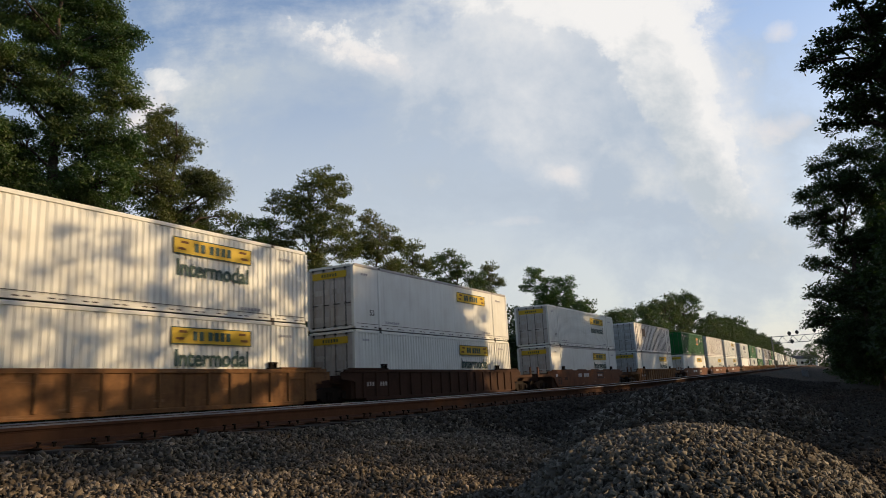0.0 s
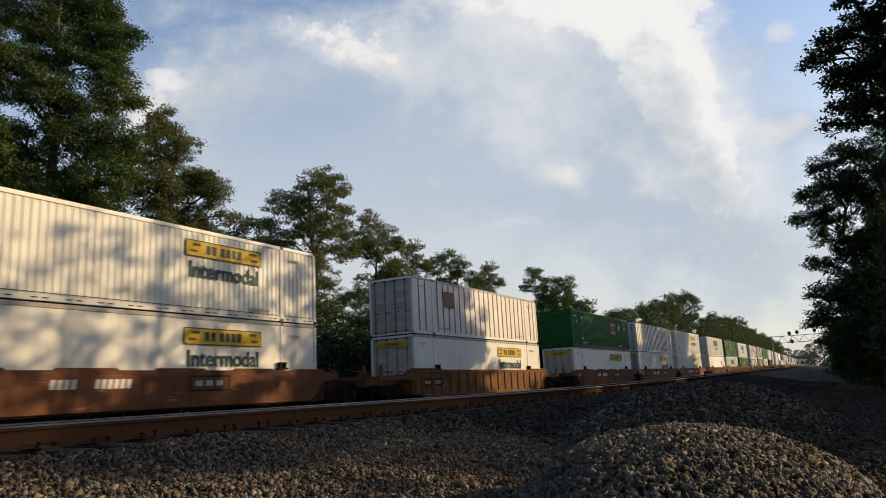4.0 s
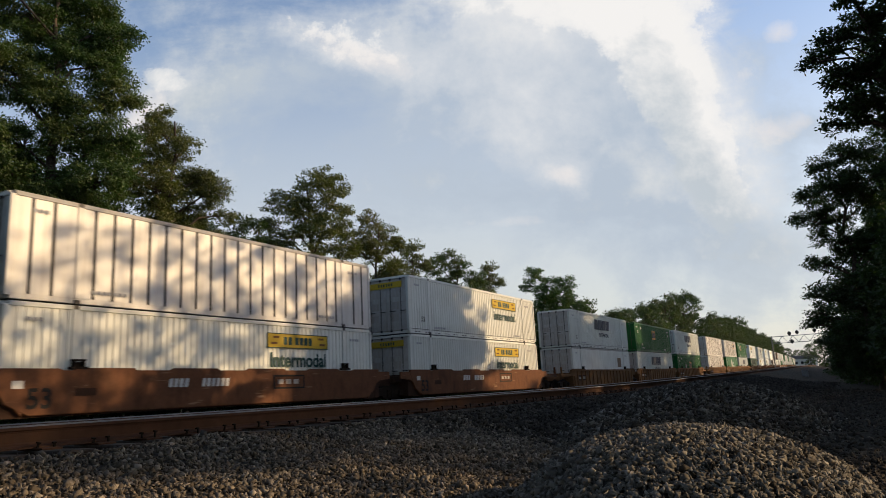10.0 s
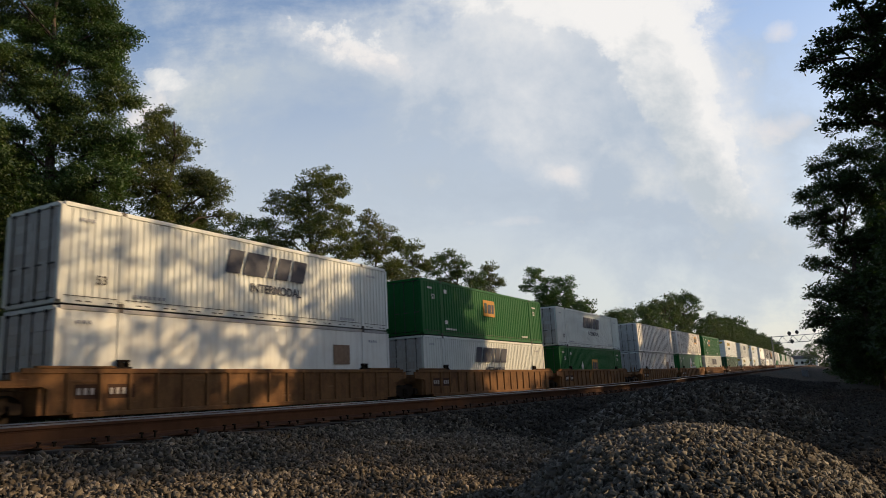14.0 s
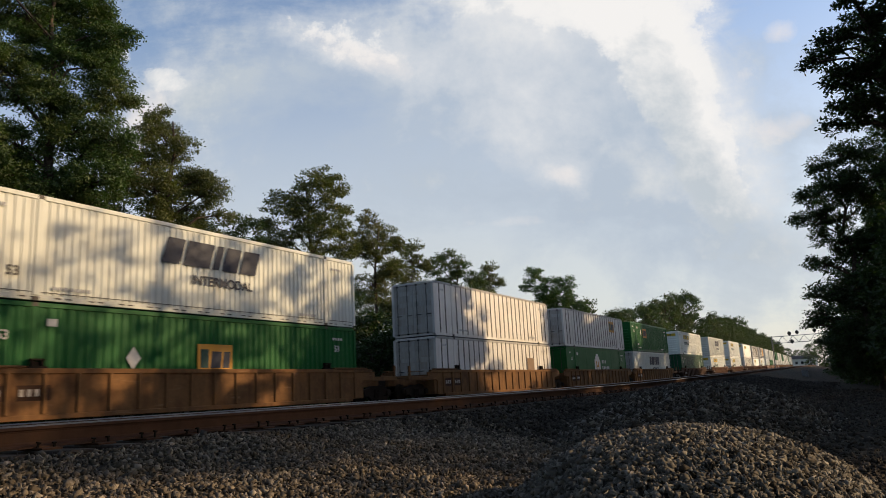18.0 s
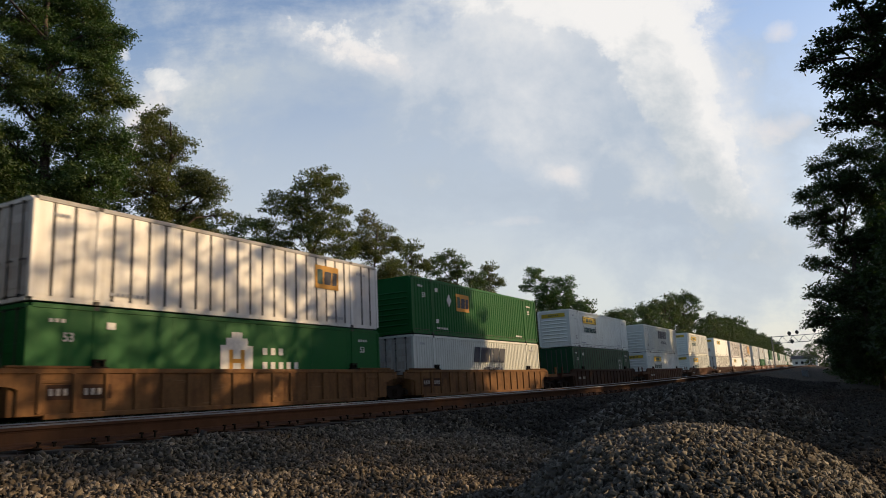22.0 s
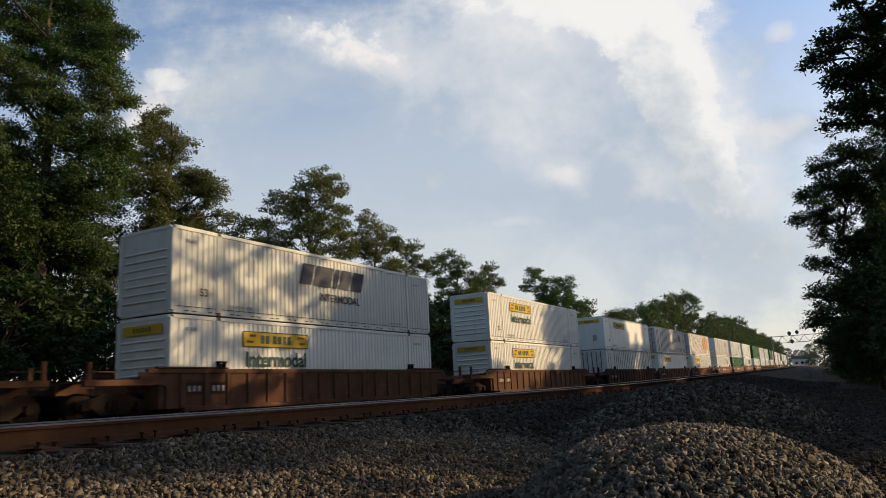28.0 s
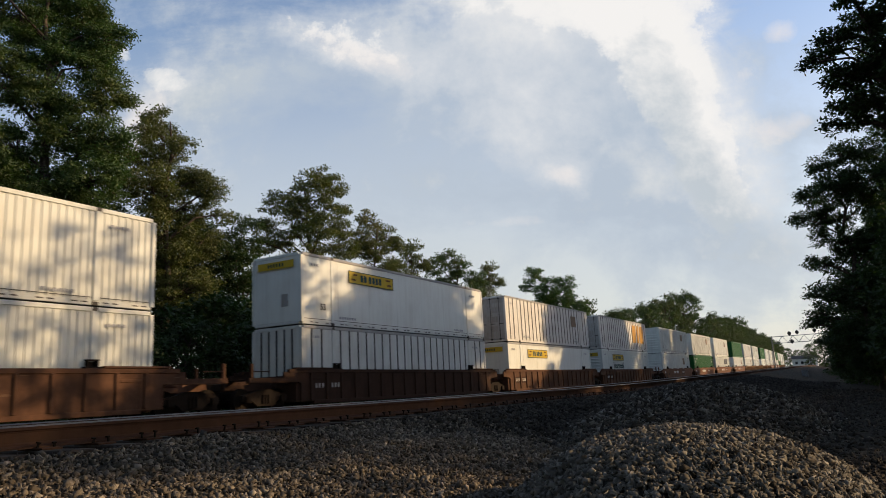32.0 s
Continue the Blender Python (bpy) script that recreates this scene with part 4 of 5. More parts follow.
        for y, b in ((0.62, bars[:3]), (1.62, bars[4:8])):
            off = b[0][0]
            at(part("stencil_panel", bars_mesh("stencil_%d" % len(b), [(-0.06, 0.2 * len(b) + 0.02, -0.05, 0.34)], "car_dark"), None, car, "dark stencil panel"), 1.421, y, 0.74)
            at(part("marking", bars_mesh("car_mark_%d" % len(b), [(p[0] - off, p[1] - off - 0.03, p[2] + 0.05, p[3] - 0.03) for p in b], "dim_mark"), None, car), 1.429, y, 0.75)
    return car


def arch_mesh(colour, kind):
    """Side plate that ends in an arch over the bogie; runs to -y."""
    bm = bmesh.new()
    prof = [(0.55, 0.30), (0.55, SILL - 0.10), (-1.15, SILL - 0.10), (-1.15, 1.10), (-0.35, 1.04), (0.05, 0.86), (0.30, 0.52)]
    f = [bm.verts.new((0.042, y, z)) for y, z in prof]
    b = [bm.verts.new((-0.042, y, z)) for y, z in prof]
    bm.faces.new(f[::-1])
    bm.faces.new(b)
    n = len(prof)
    for i in range(n):
        bm.faces.new((f[i], f[(i + 1) % n], b[(i + 1) % n], b[i]))
    return finish(bm, "arch_plate", M[colour], 0.008)


def sill_cap_mesh():
    bm = bmesh.new()
    f = [[bm.verts.new((x, y, z)) for y, z in ((-1.0, 0), (1.0, 0), (0.88, 0.075), (-0.88, 0.075))] for x in (0.05, -0.05)]
    bm.faces.new(f[0])
    bm.faces.new(f[1][::-1])
    for i in range(4):
        j = (i + 1) % 4
        bm.faces.new((f[0][j], f[0][i], f[1][i], f[1][j]))
    return finish(bm, "sill_cap", M["car_brown"])


def guide_mesh():
    """Blackened corner guide: two cheeks, a back and a flared lip."""
    bm = bmesh.new()
    box(bm, -0.06, 0.06, -0.17, -0.11, 0.0, 0.20)
    box(bm, -0.06, 0.06, 0.11, 0.17, 0.0, 0.20)
    box(bm, -0.06, -0.02, -0.108, 0.108, 0.0, 0.18)
    box(bm, -0.055, 0.075, -0.19, 0.19, 0.202, 0.25)
    box(bm, -0.07, 0.085, -0.26, 0.26, -0.02, 0.05)
    return finish(bm, "container_guide", M["truck_steel"])


Y1, Y0 = ("yellow", True), ("yellow", False)
W_FINE = "white ribbed container with a yellow logo panel"
W_FLAT = "smooth white container with a yellow logo panel"
SILVER = "silver container with dark upright side posts"
G_CORR = "green corrugated container with an orange logo panel"
SLANT = "pale ribbed container with a slanted dark logo"
PLAIN = "plain white ribbed container"


def jb(words=True, style="fine", nose="trail", colour="white"):
    return (style, colour, W_FINE if style == "fine" else W_FLAT, nose, [Y1 if words else Y0])


def silver(*logo, colour="silver", nose="trail", label=SILVER):
    return ("post", colour, label, nose, list(logo))


def green(*logo, nose="trail", style="corr", colour="green", label=G_CORR):
    return (style, colour, label, nose, list(logo))


def slant(y=6.0, nose="trail"):
    return ("fine", "cream", SLANT, nose, [("slant", y)])


def blank(colour="white_old"):
    return ("fine", colour, PLAIN, "lead", [("patch", 11.5, 1.6)])


# place of the leading end at the start, upper box, lower box, car, its paint
CONSIST = [
    (5.95, jb(), jb(), "ribbed", "car_rust"),
    (25.00, jb(False, "flat"), jb(), "ribbed", "car_dark"),
    (48.10, jb(), jb(True, "flat"), "smooth", "car_brown"),
    (71.50, silver(("patch", 3.2, 1.55)), jb(True, "flat"), "ribbed", "car_rust"),
    (94.65, green(("square", 10.2, 1.35), ("diamond", 12.9, 2.0)), jb(False, "flat"), "smooth", "car_brown"),
    (113.83, silver(), jb(), "smooth", "car_brown"),
    (133.05, jb(), jb(), "smooth", "car_brown"),
    (156.15, slant(6.0), ("flat", "white_old", "worn white container with a brown patch", "trail", [("patch", 11.9, 1.35)]), "ribbed", "car_rust"),
    (175.23, green(("square", 7.0, 1.35)), slant(5.6), "ribbed", "car_rust"),
    (194.25, slant(5.9), green(("square", 7.4, 1.0), ("diamond", 5.0, 1.45)), "ribbed", "car_rust"),
    (217.10, silver(), silver(("patch", 11.8, 1.1)), "ribbed", "car_rust"),
    (236.38, silver(("square", 11.6, 1.5)), green(("white", 6.6), style="flat", label="green container with a white logo"), "ribbed", "car_rust"),
    (255.29, green(("square", 4.6, 1.4), ("diamond", 3.8, 1.9), nose="lead"), slant(6.3), "ribbed", "car_rust"),
    (278.10, jb(nose="lead"), silver(("letters", 12.0), colour="green_dark", nose="lead", label="dark green post-sided container with grey logo"), "ribbed", "car_dark"),
    (300.91, slant(6.1, "lead"), jb(nose="lead"), "ribbed", "car_old"),
    (323.93, jb(nose="lead"), jb(nose="lead"), "ribbed", "car_old"),
    (346.75, jb(False, "flat", "lead"), silver(colour="white_old", nose="lead", label="white container with dark upright side posts"), "ribbed", "car_dark"),
    (365.98, silver(("patch", 12.0, 1.5)), jb(False, "flat", "lead"), "ribbed", "car_old"),
    (385.18, silver(("big", 10.5)), jb(nose="lead"), "ribbed", "car_old"),
    (407.48, blank(), blank(), "smooth", "car_brown"),
    (426.68, blank(), green(), "smooth", "car_brown"),
    (445.88, blank("white"), slant(9), "smooth", "car_brown"),
    (468.28, green(), blank(), "smooth", "car_brown"),
    (487.48, blank(), blank(), "ribbed", "car_rust"),
    (506.68, blank("cream"), blank(), "ribbed", "car_rust"),
    (529.18, green(), blank("white"), "ribbed", "car_rust"),
    (548.38, blank("white"), blank("white"), "ribbed", "car_rust"),
    (567.58, blank(), blank(), "smooth", "car_brown"),
    (589.98, slant(), blank(), "smooth", "car_brown"),
    (609.18, green(), blank("white"), "smooth", "car_brown"),
    (628.38, blank(), green(), "ribbed", "car_rust"),
    (650.98, blank("white"), blank(), "ribbed", "car_rust"),
    (670.18, blank("cream"), blank("white"), "ribbed", "car_rust"),
]
LOWER_Z = 0.37
TRAIN = []


def build_train():
    for i, (first, upper, lower, kind, paint) in enumerate(CONSIST):
        before = first - CONSIST[i - 1][0] - LEN if i else 6.3
        after = CONSIST[i + 1][0] - first - LEN if i + 1 < len(CONSIST) else 6.3
        near = first < 450
        label = "rust-brown well car with upright ribs on its side" if kind == "ribbed" else "brown well car with smooth plate sides"
        car = well_car(kind, paint, first, before, after, label)
        TRAIN.append((car, first, 0.0))
        for spec, z in ((lower, LOWER_Z), (upper, LOWER_Z + HIGH + 0.03)):
            style, colour, text, nose, logo = spec
            where = " in a well car" if z < 1 else " stacked on another"
            box_ob = container(style, colour, text + where, nose, logo, near)
            TRAIN.append((box_ob, first, z))


build_train()


# ---- trees ----
def tree_skeleton(rng, height, radius, base, clumps, top=0.5, lump=1.0):
    """Limb segments (a, b, r0, r1) and foliage clumps (centre, size) of one tree. top: where the crown is widest."""
    segs, tips = [], []
    n = 10
    trunk = [Vector((0, 0, 0))]
    for i in range(1, n + 1):
        p = trunk[-1]
        trunk.append(Vector((p.x + rng.uniform(-0.22, 0.22), p.y + rng.uniform(-0.22, 0.22), height * 0.93 * i / n)))
    r_base = 0.016 * height + 0.05
    rad = lambda i: r_base * (1 - 0.86 * i / n)
    for i in range(n):
        segs.append((trunk[i], trunk[i + 1], rad(i), rad(i + 1)))

    def on_trunk(h):
        k = max(0.0, min(n - 0.001, h / (height * 0.93) * n))
        return trunk[int(k)].lerp(trunk[int(k) + 1], k - int(k)), rad(k)
    # lobes give the crown its uneven outline
    lobes = [(rng.uniform(0, 6.28), rng.uniform(0.0, 1.0), rng.uniform(-0.22, 0.24)) for _ in range(9)]
    spread = (0.085 * radius + 0.42) * lump
    for c in range(clumps):
        f = (c + rng.random()) / clumps
        h = base + (height - base) * f
        ang = c * 2.39996 + rng.uniform(-0.35, 0.35)
        wide = (1 - ((f - top) / (1 - top)) ** 2) ** 0.5 if f > top else 0.42 + 0.58 * (1 - ((top - f) / top) ** 2) ** 0.5
        for a, lf, amount in lobes:
            wide *= 1 + amount * math.exp(-((f - lf) / 0.16) ** 2) * max(0.0, math.cos(ang - a)) ** 2 * 1.3
        r = radius * max(0.12, wide) * (1 - 0.72 * rng.random() ** 2.2)
        start, thick = on_trunk(max(base * 0.8, h - 0.28 * r - rng.uniform(0.2, 1.2)))
        tip = on_trunk(h)[0] + Vector((math.cos(ang) * r, math.sin(ang) * r, rng.uniform(-0.3, 0.3)))
        tip.z = min(max(tip.z, 0.4), height)
        mid = start.lerp(tip, 0.5) + Vector((rng.uniform(-.12, .12), rng.uniform(-.12, .12), 0.10)) * r
        w = min(thick * 0.5, 0.011 * r + 0.014)
        segs.append((start, mid, w, w * 0.6))
        segs.append((mid, tip, w * 0.6, 0.012))
        size = spread * rng.uniform(0.65, 1.25)
        tips.append((tip, size))
        for _ in range(2):
            e = tip + Vector((rng.uniform(-1, 1), rng.uniform(-1, 1), rng.uniform(-0.7, 0.6))) * size * 1.3
            segs.append((mid.lerp(tip, 0.7), e, 0.018, 0.006))
            tips.append((e, size * rng.uniform(0.45, 0.75)))
    return segs, tips


def lobed_skeleton(rng, lobes, clump, thick, fill):
    """A tree with a crown of separate lobes (side, height, size): a wavering trunk, a limb to each lobe, twigs to its sprays."""
    segs, tips = [], []
    top = max(z for _, z, _ in lobes) - 0.2
    n = 9
    trunk = [Vector((0, 0, 0))]
    lean = sum(u for u, _, _ in lobes) / len(lobes)
    for i in range(1, n + 1):
        f = i / n
        trunk.append(Vector((lean * f + rng.uniform(-0.2, 0.2), rng.uniform(-0.25, 0.25), top * f)))
    rad = lambda k: thick * (1 - 0.85 * k / n)
    for i in range(n):
        segs.append((trunk[i], trunk[i + 1], rad(i), rad(i + 1)))
    for u, z, r in lobes:
        c = Vector((u, rng.uniform(-1.1, 1.1) * r + rng.uniform(-0.5, 0.5), z))
        k = max(0.5, min(n - 0.01, (z - 0.5 * r - 0.55 * abs(u - lean)) / top * n))
        start = trunk[int(k)].lerp(trunk[int(k) + 1], k - int(k))
        mid = start.lerp(c, 0.5) + Vector((rng.uniform(-.15, .15), rng.uniform(-.15, .15), 0.12)) * (c - start).length
        w = min(rad(k) * 0.55, 0.03 + 0.02 * (c - start).length)
        segs += [(start, mid, w, w * 0.7), (mid, c, w * 0.7, w * 0.35)]
        for j in range(max(4, int(fill * (r / clump) ** 2))):
            q = Vector((rng.gauss(0, 1), rng.gauss(0, 1), rng.gauss(0, 0.8))).normalized()
            p = c + q * r * rng.uniform(0.25, 1.0) ** 0.6
            size = clump * rng.uniform(0.55, 1.2)
            tips.append((p, size))
            if j % 2 == 0:
                segs.append((mid.lerp(c, rng.uniform(0.5, 1.0)), p, 0.02 + 0.1 * w, 0.006))
    return segs, tips


def lobed_kind(key, lobes, mat, leaf, clump, cover, seed, thick=0.3, fill=5.0):
    def make():
        segs, tips = lobed_skeleton(random.Random(seed), [(u, z + 0.5, r) for u, z, r in lobes], clump, thick, fill)
        return (limb_mesh("trunk", segs, M["bark"], 5), leaf_cloud("crown", tips, cover, leaf, M[mat], seed, 0.3, 0.5), 1.0)
    return shared(("tree", key), make)


def limb_mesh(name, segs, mat, sides=6):
    verts, faces = [], []
    for a, b, r0, r1 in segs:
        q = (b - a).to_track_quat("Z", "Y")
        o = len(verts)
        for p, r in ((a, r0), (b, r1)):
            for i in range(sides):
                ang = 2 * math.pi * i / sides
                verts.append(p + q @ Vector((r * math.cos(ang), r * math.sin(ang), 0)))
        for i in range(sides):
            j = (i + 1) % sides
            faces.append((o + i, o + j, o + sides + j, o + sides + i))
    me = raw_mesh(name, np.array([tuple(v) for v in verts]), np.array(faces), mat)
    me.polygons.foreach_set("use_smooth", np.ones(len(me.polygons), dtype=bool))
    return me


def leaf_cloud(name, tips, cover, size, mat, seed, droop=0.25, flat=0.62):
    """Many small pointed leaves, packed into flattened clumps round the tips of the twigs."""
    rng = np.random.default_rng(seed)
    counts = np.array([max(12, int(cover * s * s / (0.24 * size * size))) for _, s in tips])
    c = np.repeat(np.array([tuple(t) for t, _ in tips]), counts, axis=0)
    r = np.repeat(np.array([s for _, s in tips]), counts)[:, None]
    n = len(c)
    q = rng.normal(size=(n, 3))
    q /= np.linalg.norm(q, axis=1, keepdims=True)
    c = c + q * r * rng.uniform(0.15, 1.0, (n, 1)) ** 0.5 * np.array([1.05, 1.05, flat]) * (1 + 0.22 * rng.normal(size=(n, 1)))
    axis = rng.normal(size=(n, 3)) * 0.8 + q * 0.6
    axis[:, 2] = axis[:, 2] * 0.6 - droop
    axis /= np.linalg.norm(axis, axis=1, keepdims=True)
    nor = rng.normal(size=(n, 3)) * 0.42 + q * 0.8 + np.array([0, 0, 0.6])
    side = np.cross(axis, nor)
    side /= np.linalg.norm(side, axis=1, keepdims=True) + 1e-6
    ln = rng.uniform(0.6, 1.35, (n, 1)) * size
    v = np.stack([c, c + axis * ln * 0.45 + side * ln * 0.24, c + axis * ln, c + axis * ln * 0.45 - side * ln * 0.24], 1)
    f = np.arange(4 * n).reshape(n, 4)
    return raw_mesh(name, v.reshape(-1, 3), f, mat)


def tree_kind(key, height, radius, base, clumps, cover, size, mat, seed, top=0.45, lump=1.0):
    def make():
        segs, tips = tree_skeleton(random.Random(seed), height, radius, base, clumps, top, lump)
        return (limb_mesh("trunk", segs, M["bark"], 5), leaf_cloud("crown", tips, cover, size, M[mat], seed), height)
    return shared(("tree", key), make)


def plant_tree(kind, x, y, height, turn, label, group, wide=1.0, name="tree", category="tree"):
    trunk, crown, h0 = kind
    tree = tagged(new(name), label, category, group)
    part("trunk", trunk, None, tree)
    part("crown", crown, None, tree)
    s = height / h0
    tree.matrix_basis = pose(x, y, ground_z(x, y) - 0.05, 0, 0, turn) @ Matrix.Diagonal((s * wide, s * wide, s, 1))
    return tree


# crowns: side, height over the rails and size of each lobe
TALL = [(-1.0, 20.6, 1.9), (1.5, 22.8, 2.3), (2.4, 20.4, 1.6), (3.1, 19.5, 1.0), (0.6, 18.5, 1.5), (2.2, 18.0, 1.2), (0.0, 15.9, 1.5), (2.9, 16.2, 1.2), (3.7, 16.2, 0.5), (-1.1, 13.7, 1.7), (1.3, 14.0, 1.6),
        (2.9, 13.6, 1.2), (0.4, 11.2, 1.8), (2.4, 11.4, 1.5), (-1.8, 17.1, 1.5), (-1.2, 10.8, 1.4), (-3.7, 17.3, 2.1), (-3.4, 13.1, 2.1), (-3.5, 22.2, 2.2), (-0.8, 8.2, 1.8), (1.8, 8.4, 1.6), (-3.2, 9.5, 1.8)]
BROAD = [(-0.3, 16.6, 0.7), (-0.9, 15.7, 0.8), (0.1, 15.4, 1.2), (1.2, 14.8, 0.9), (-1.3, 14.0, 1.2), (0.5, 13.5, 1.4), (2.0, 13.2, 1.0), (2.8, 12.3, 0.8), (-0.4, 12.1, 1.5), (1.4, 11.5, 1.5),
         (-1.8, 12.3, 1.0), (3.3, 11.2, 0.7), (0.3, 9.5, 1.8), (2.1, 9.3, 1.5), (-0.8, 7.5, 1.6), (1.2, 6.5, 1.8)]
LOW = [(-0.6, 11.0, 0.8), (-1.6, 10.0, 1.5), (0.0, 9.6, 0.8), (-0.9, 8.2, 1.7), (0.7, 7.5, 1.2), (-2.6, 8.2, 1.6), (0.4, 5.4, 1.7), (-1.9, 5.5, 2.0), (0.0, 3.4, 1.6)]
FLAG = [(1.2, 16.1, 0.9), (2.0, 15.4, 0.8), (0.2, 15.2, 1.3), (-1.2, 14.7, 1.1), (1.4, 13.9, 1.3), (-0.6, 13.1, 1.5), (-2.4, 13.9, 1.0), (-3.2, 12.7, 1.0), (-2.0, 11.6, 1.4), (0.6, 11.6, 1.6),
        (2.0, 12.4, 0.9), (-3.3, 11.3, 0.8), (-0.6, 10.0, 1.6), (2.1, 11.2, 1.1), (0.1, 8.4, 2.0), (-2.2, 9.2, 1.5), (0.0, 6.0, 1.8)]
SLIM = [(-0.1, 14.0, 1.0), (-0.8, 13.1, 1.0), (1.3, 13.2, 1.1), (0.1, 11.9, 1.4), (1.7, 11.9, 0.9), (-1.0, 11.5, 1.1), (1.2, 10.5, 1.1), (-0.2, 9.2, 1.6), (0.5, 7.0, 1.6)]
SHORT = [(0.7, 13.0, 0.9), (0.2, 12.0, 1.0), (1.4, 11.7, 0.8), (-1.1, 11.1, 1.2), (0.4, 10.0, 1.5), (0.2, 8.0, 1.6)]
WIDE = [(-0.3, 13.0, 0.9), (-1.4, 12.0, 1.1), (0.7, 12.1, 1.2), (2.3, 10.9, 1.0), (-0.4, 10.8, 1.3), (2.8, 10.1, 0.8), (0.0, 8.9, 1.6), (1.4, 9.0, 1.5), (0.6, 7.0, 1.6)]
PAIR = [(-0.3, 14.2, 1.1), (-0.9, 12.9, 1.1), (1.5, 13.1, 1.1), (3.6, 12.6, 1.2), (1.1, 11.7, 1.4), (0.6, 10.0, 1.7), (2.8, 10.6, 1.5), (1.0, 8.0, 1.8)]
HANG = [(-1.9, 7.3, 0.2), (-1.7, 7.6, 0.3), (-1.3, 7.6, 0.4), (-0.8, 8.0, 0.5), (-1.3, 6.8, 0.4), (-1.6, 6.8, 0.2), (-1.6, 6.3, 0.2), (-1.7, 5.9, 0.2), (-1.2, 6.2, 0.4), (-1.4, 5.8, 0.2), (-0.7, 7.0, 0.5), (-0.9, 6.0, 0.4),
        (-1.1, 5.6, 0.2), (-0.1, 6.9, 0.8), (-0.3, 5.7, 0.6), (-0.2, 8.0, 0.6), (-0.9, 8.4, 0.3), (0.6, 8.4, 0.9), (1.0, 6.8, 0.9), (0.2, 9.2, 0.8)]
EDGE = [(0.7, 8.9, 0.6), (-0.1, 8.8, 0.6), (-1.0, 8.4, 0.5), (-1.5, 7.5, 0.5), (-0.5, 7.4, 0.9), (-1.9, 6.5, 0.4), (-1.1, 6.5, 0.7), (0.4, 7.3, 1.0), (-1.3, 5.6, 0.4), (-0.4, 5.3, 0.8), (-1.8, 4.7, 0.3), (-1.3, 4.4, 0.4), (0.5, 5.2, 0.9),
        (-1.9, 3.4, 0.3), (-1.2, 3.4, 0.6), (-2.2, 2.2, 0.3), (-1.7, 2.5, 0.5), (-1.6, 1.4, 0.4), (-0.3, 3.3, 0.9), (-0.8, 1.6, 0.9), (0.2, 1.9, 1.1), (-1.3, 0.6, 0.4), (-0.4, 0.6, 0.7), (1.5, 5.7, 1.2), (1.0, 2.5, 1.4), (1.8, 8.0, 1.1)]
L_TALL = lobed_kind("lobed_tall", TALL, "leaf", 0.145, 0.55, 3.4, 41, 0.42, 8.0)
L_LACE = lobed_kind("lobed_lace", TALL, "leaf", 0.2, 0.42, 2.0, 51, 0.34, 1.3)
L_BROAD = lobed_kind("lobed_broad", BROAD, "leaf_brown", 0.14, 0.46, 3.4, 42, 0.30, 5.0)
L_LOW = lobed_kind("lobed_low", LOW, "leaf_shade", 0.16, 0.5, 3.6, 43, 0.2)
L_FLAG = lobed_kind("lobed_flag", FLAG, "leaf_brown", 0.18, 0.46, 3.4, 44, 0.30, 4.2)
L_SLIM = lobed_kind("lobed_slim", SLIM, "leaf_brown", 0.18, 0.46, 3.4, 45, 0.25, 4.4)
L_SHORT = lobed_kind("lobed_short", SHORT, "leaf_brown", 0.2, 0.46, 3.4, 46, 0.22, 4.4)
L_WIDE = lobed_kind("lobed_wide", WIDE, "leaf", 0.2, 0.46, 3.4, 47, 0.25, 4.6)
L_PAIR = lobed_kind("lobed_pair", PAIR, "leaf", 0.24, 0.5, 3.4, 48, 0.25, 4.6)
L_HANG = lobed_kind("lobed_hang", HANG, "leaf_shade", 0.10, 0.16, 2.6, 49, 0.2, 7.0)
L_EDGE = lobed_kind("lobed_edge", EDGE, "leaf_shade", 0.095, 0.24, 3.0, 50, 0.16, 7.0)
K_TALL = tree_kind("tall", 26, 8.6, 2.0, 235, 5.2, 0.20, "leaf", 11, 0.5)
K_MID = tree_kind("mid", 16, 4.6, 1.2, 140, 5.0, 0.17, "leaf", 12, 0.45)
K_MID2 = tree_kind("mid_b", 15, 5.0, 3.0, 85, 4.8, 0.17, "leaf", 13, 0.6)
K_SMALL = tree_kind("small", 8, 3.4, 0.4, 60, 4.2, 0.22, "leaf_shade", 14, 0.4)
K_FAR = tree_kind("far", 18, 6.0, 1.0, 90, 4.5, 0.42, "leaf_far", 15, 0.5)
K_RIGHT = tree_kind("right", 15, 4.8, 3.0, 120, 4.6, 0.16, "leaf_shade", 16, 0.5)
K_ROOF = tree_kind("roof", 15, 6.2, 6.0, 100, 4.6, 0.3, "leaf_shade", 17, 0.4)
K_THIN = tree_kind("thin", 15, 5.0, 3.5, 100, 3.2, 0.2, "leaf", 18, 0.5, 0.42)
K_BUSH = tree_kind("bush", 8, 3.4, 0.3, 60, 4.2, 0.34, "leaf_shade", 19, 0.4)
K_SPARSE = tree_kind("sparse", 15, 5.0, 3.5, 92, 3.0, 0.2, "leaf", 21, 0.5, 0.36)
K_WALL = tree_kind("wall", 14, 4.9, 0.4, 230, 5.0, 0.16, "leaf_shade", 31, 0.62)
SWAY = []


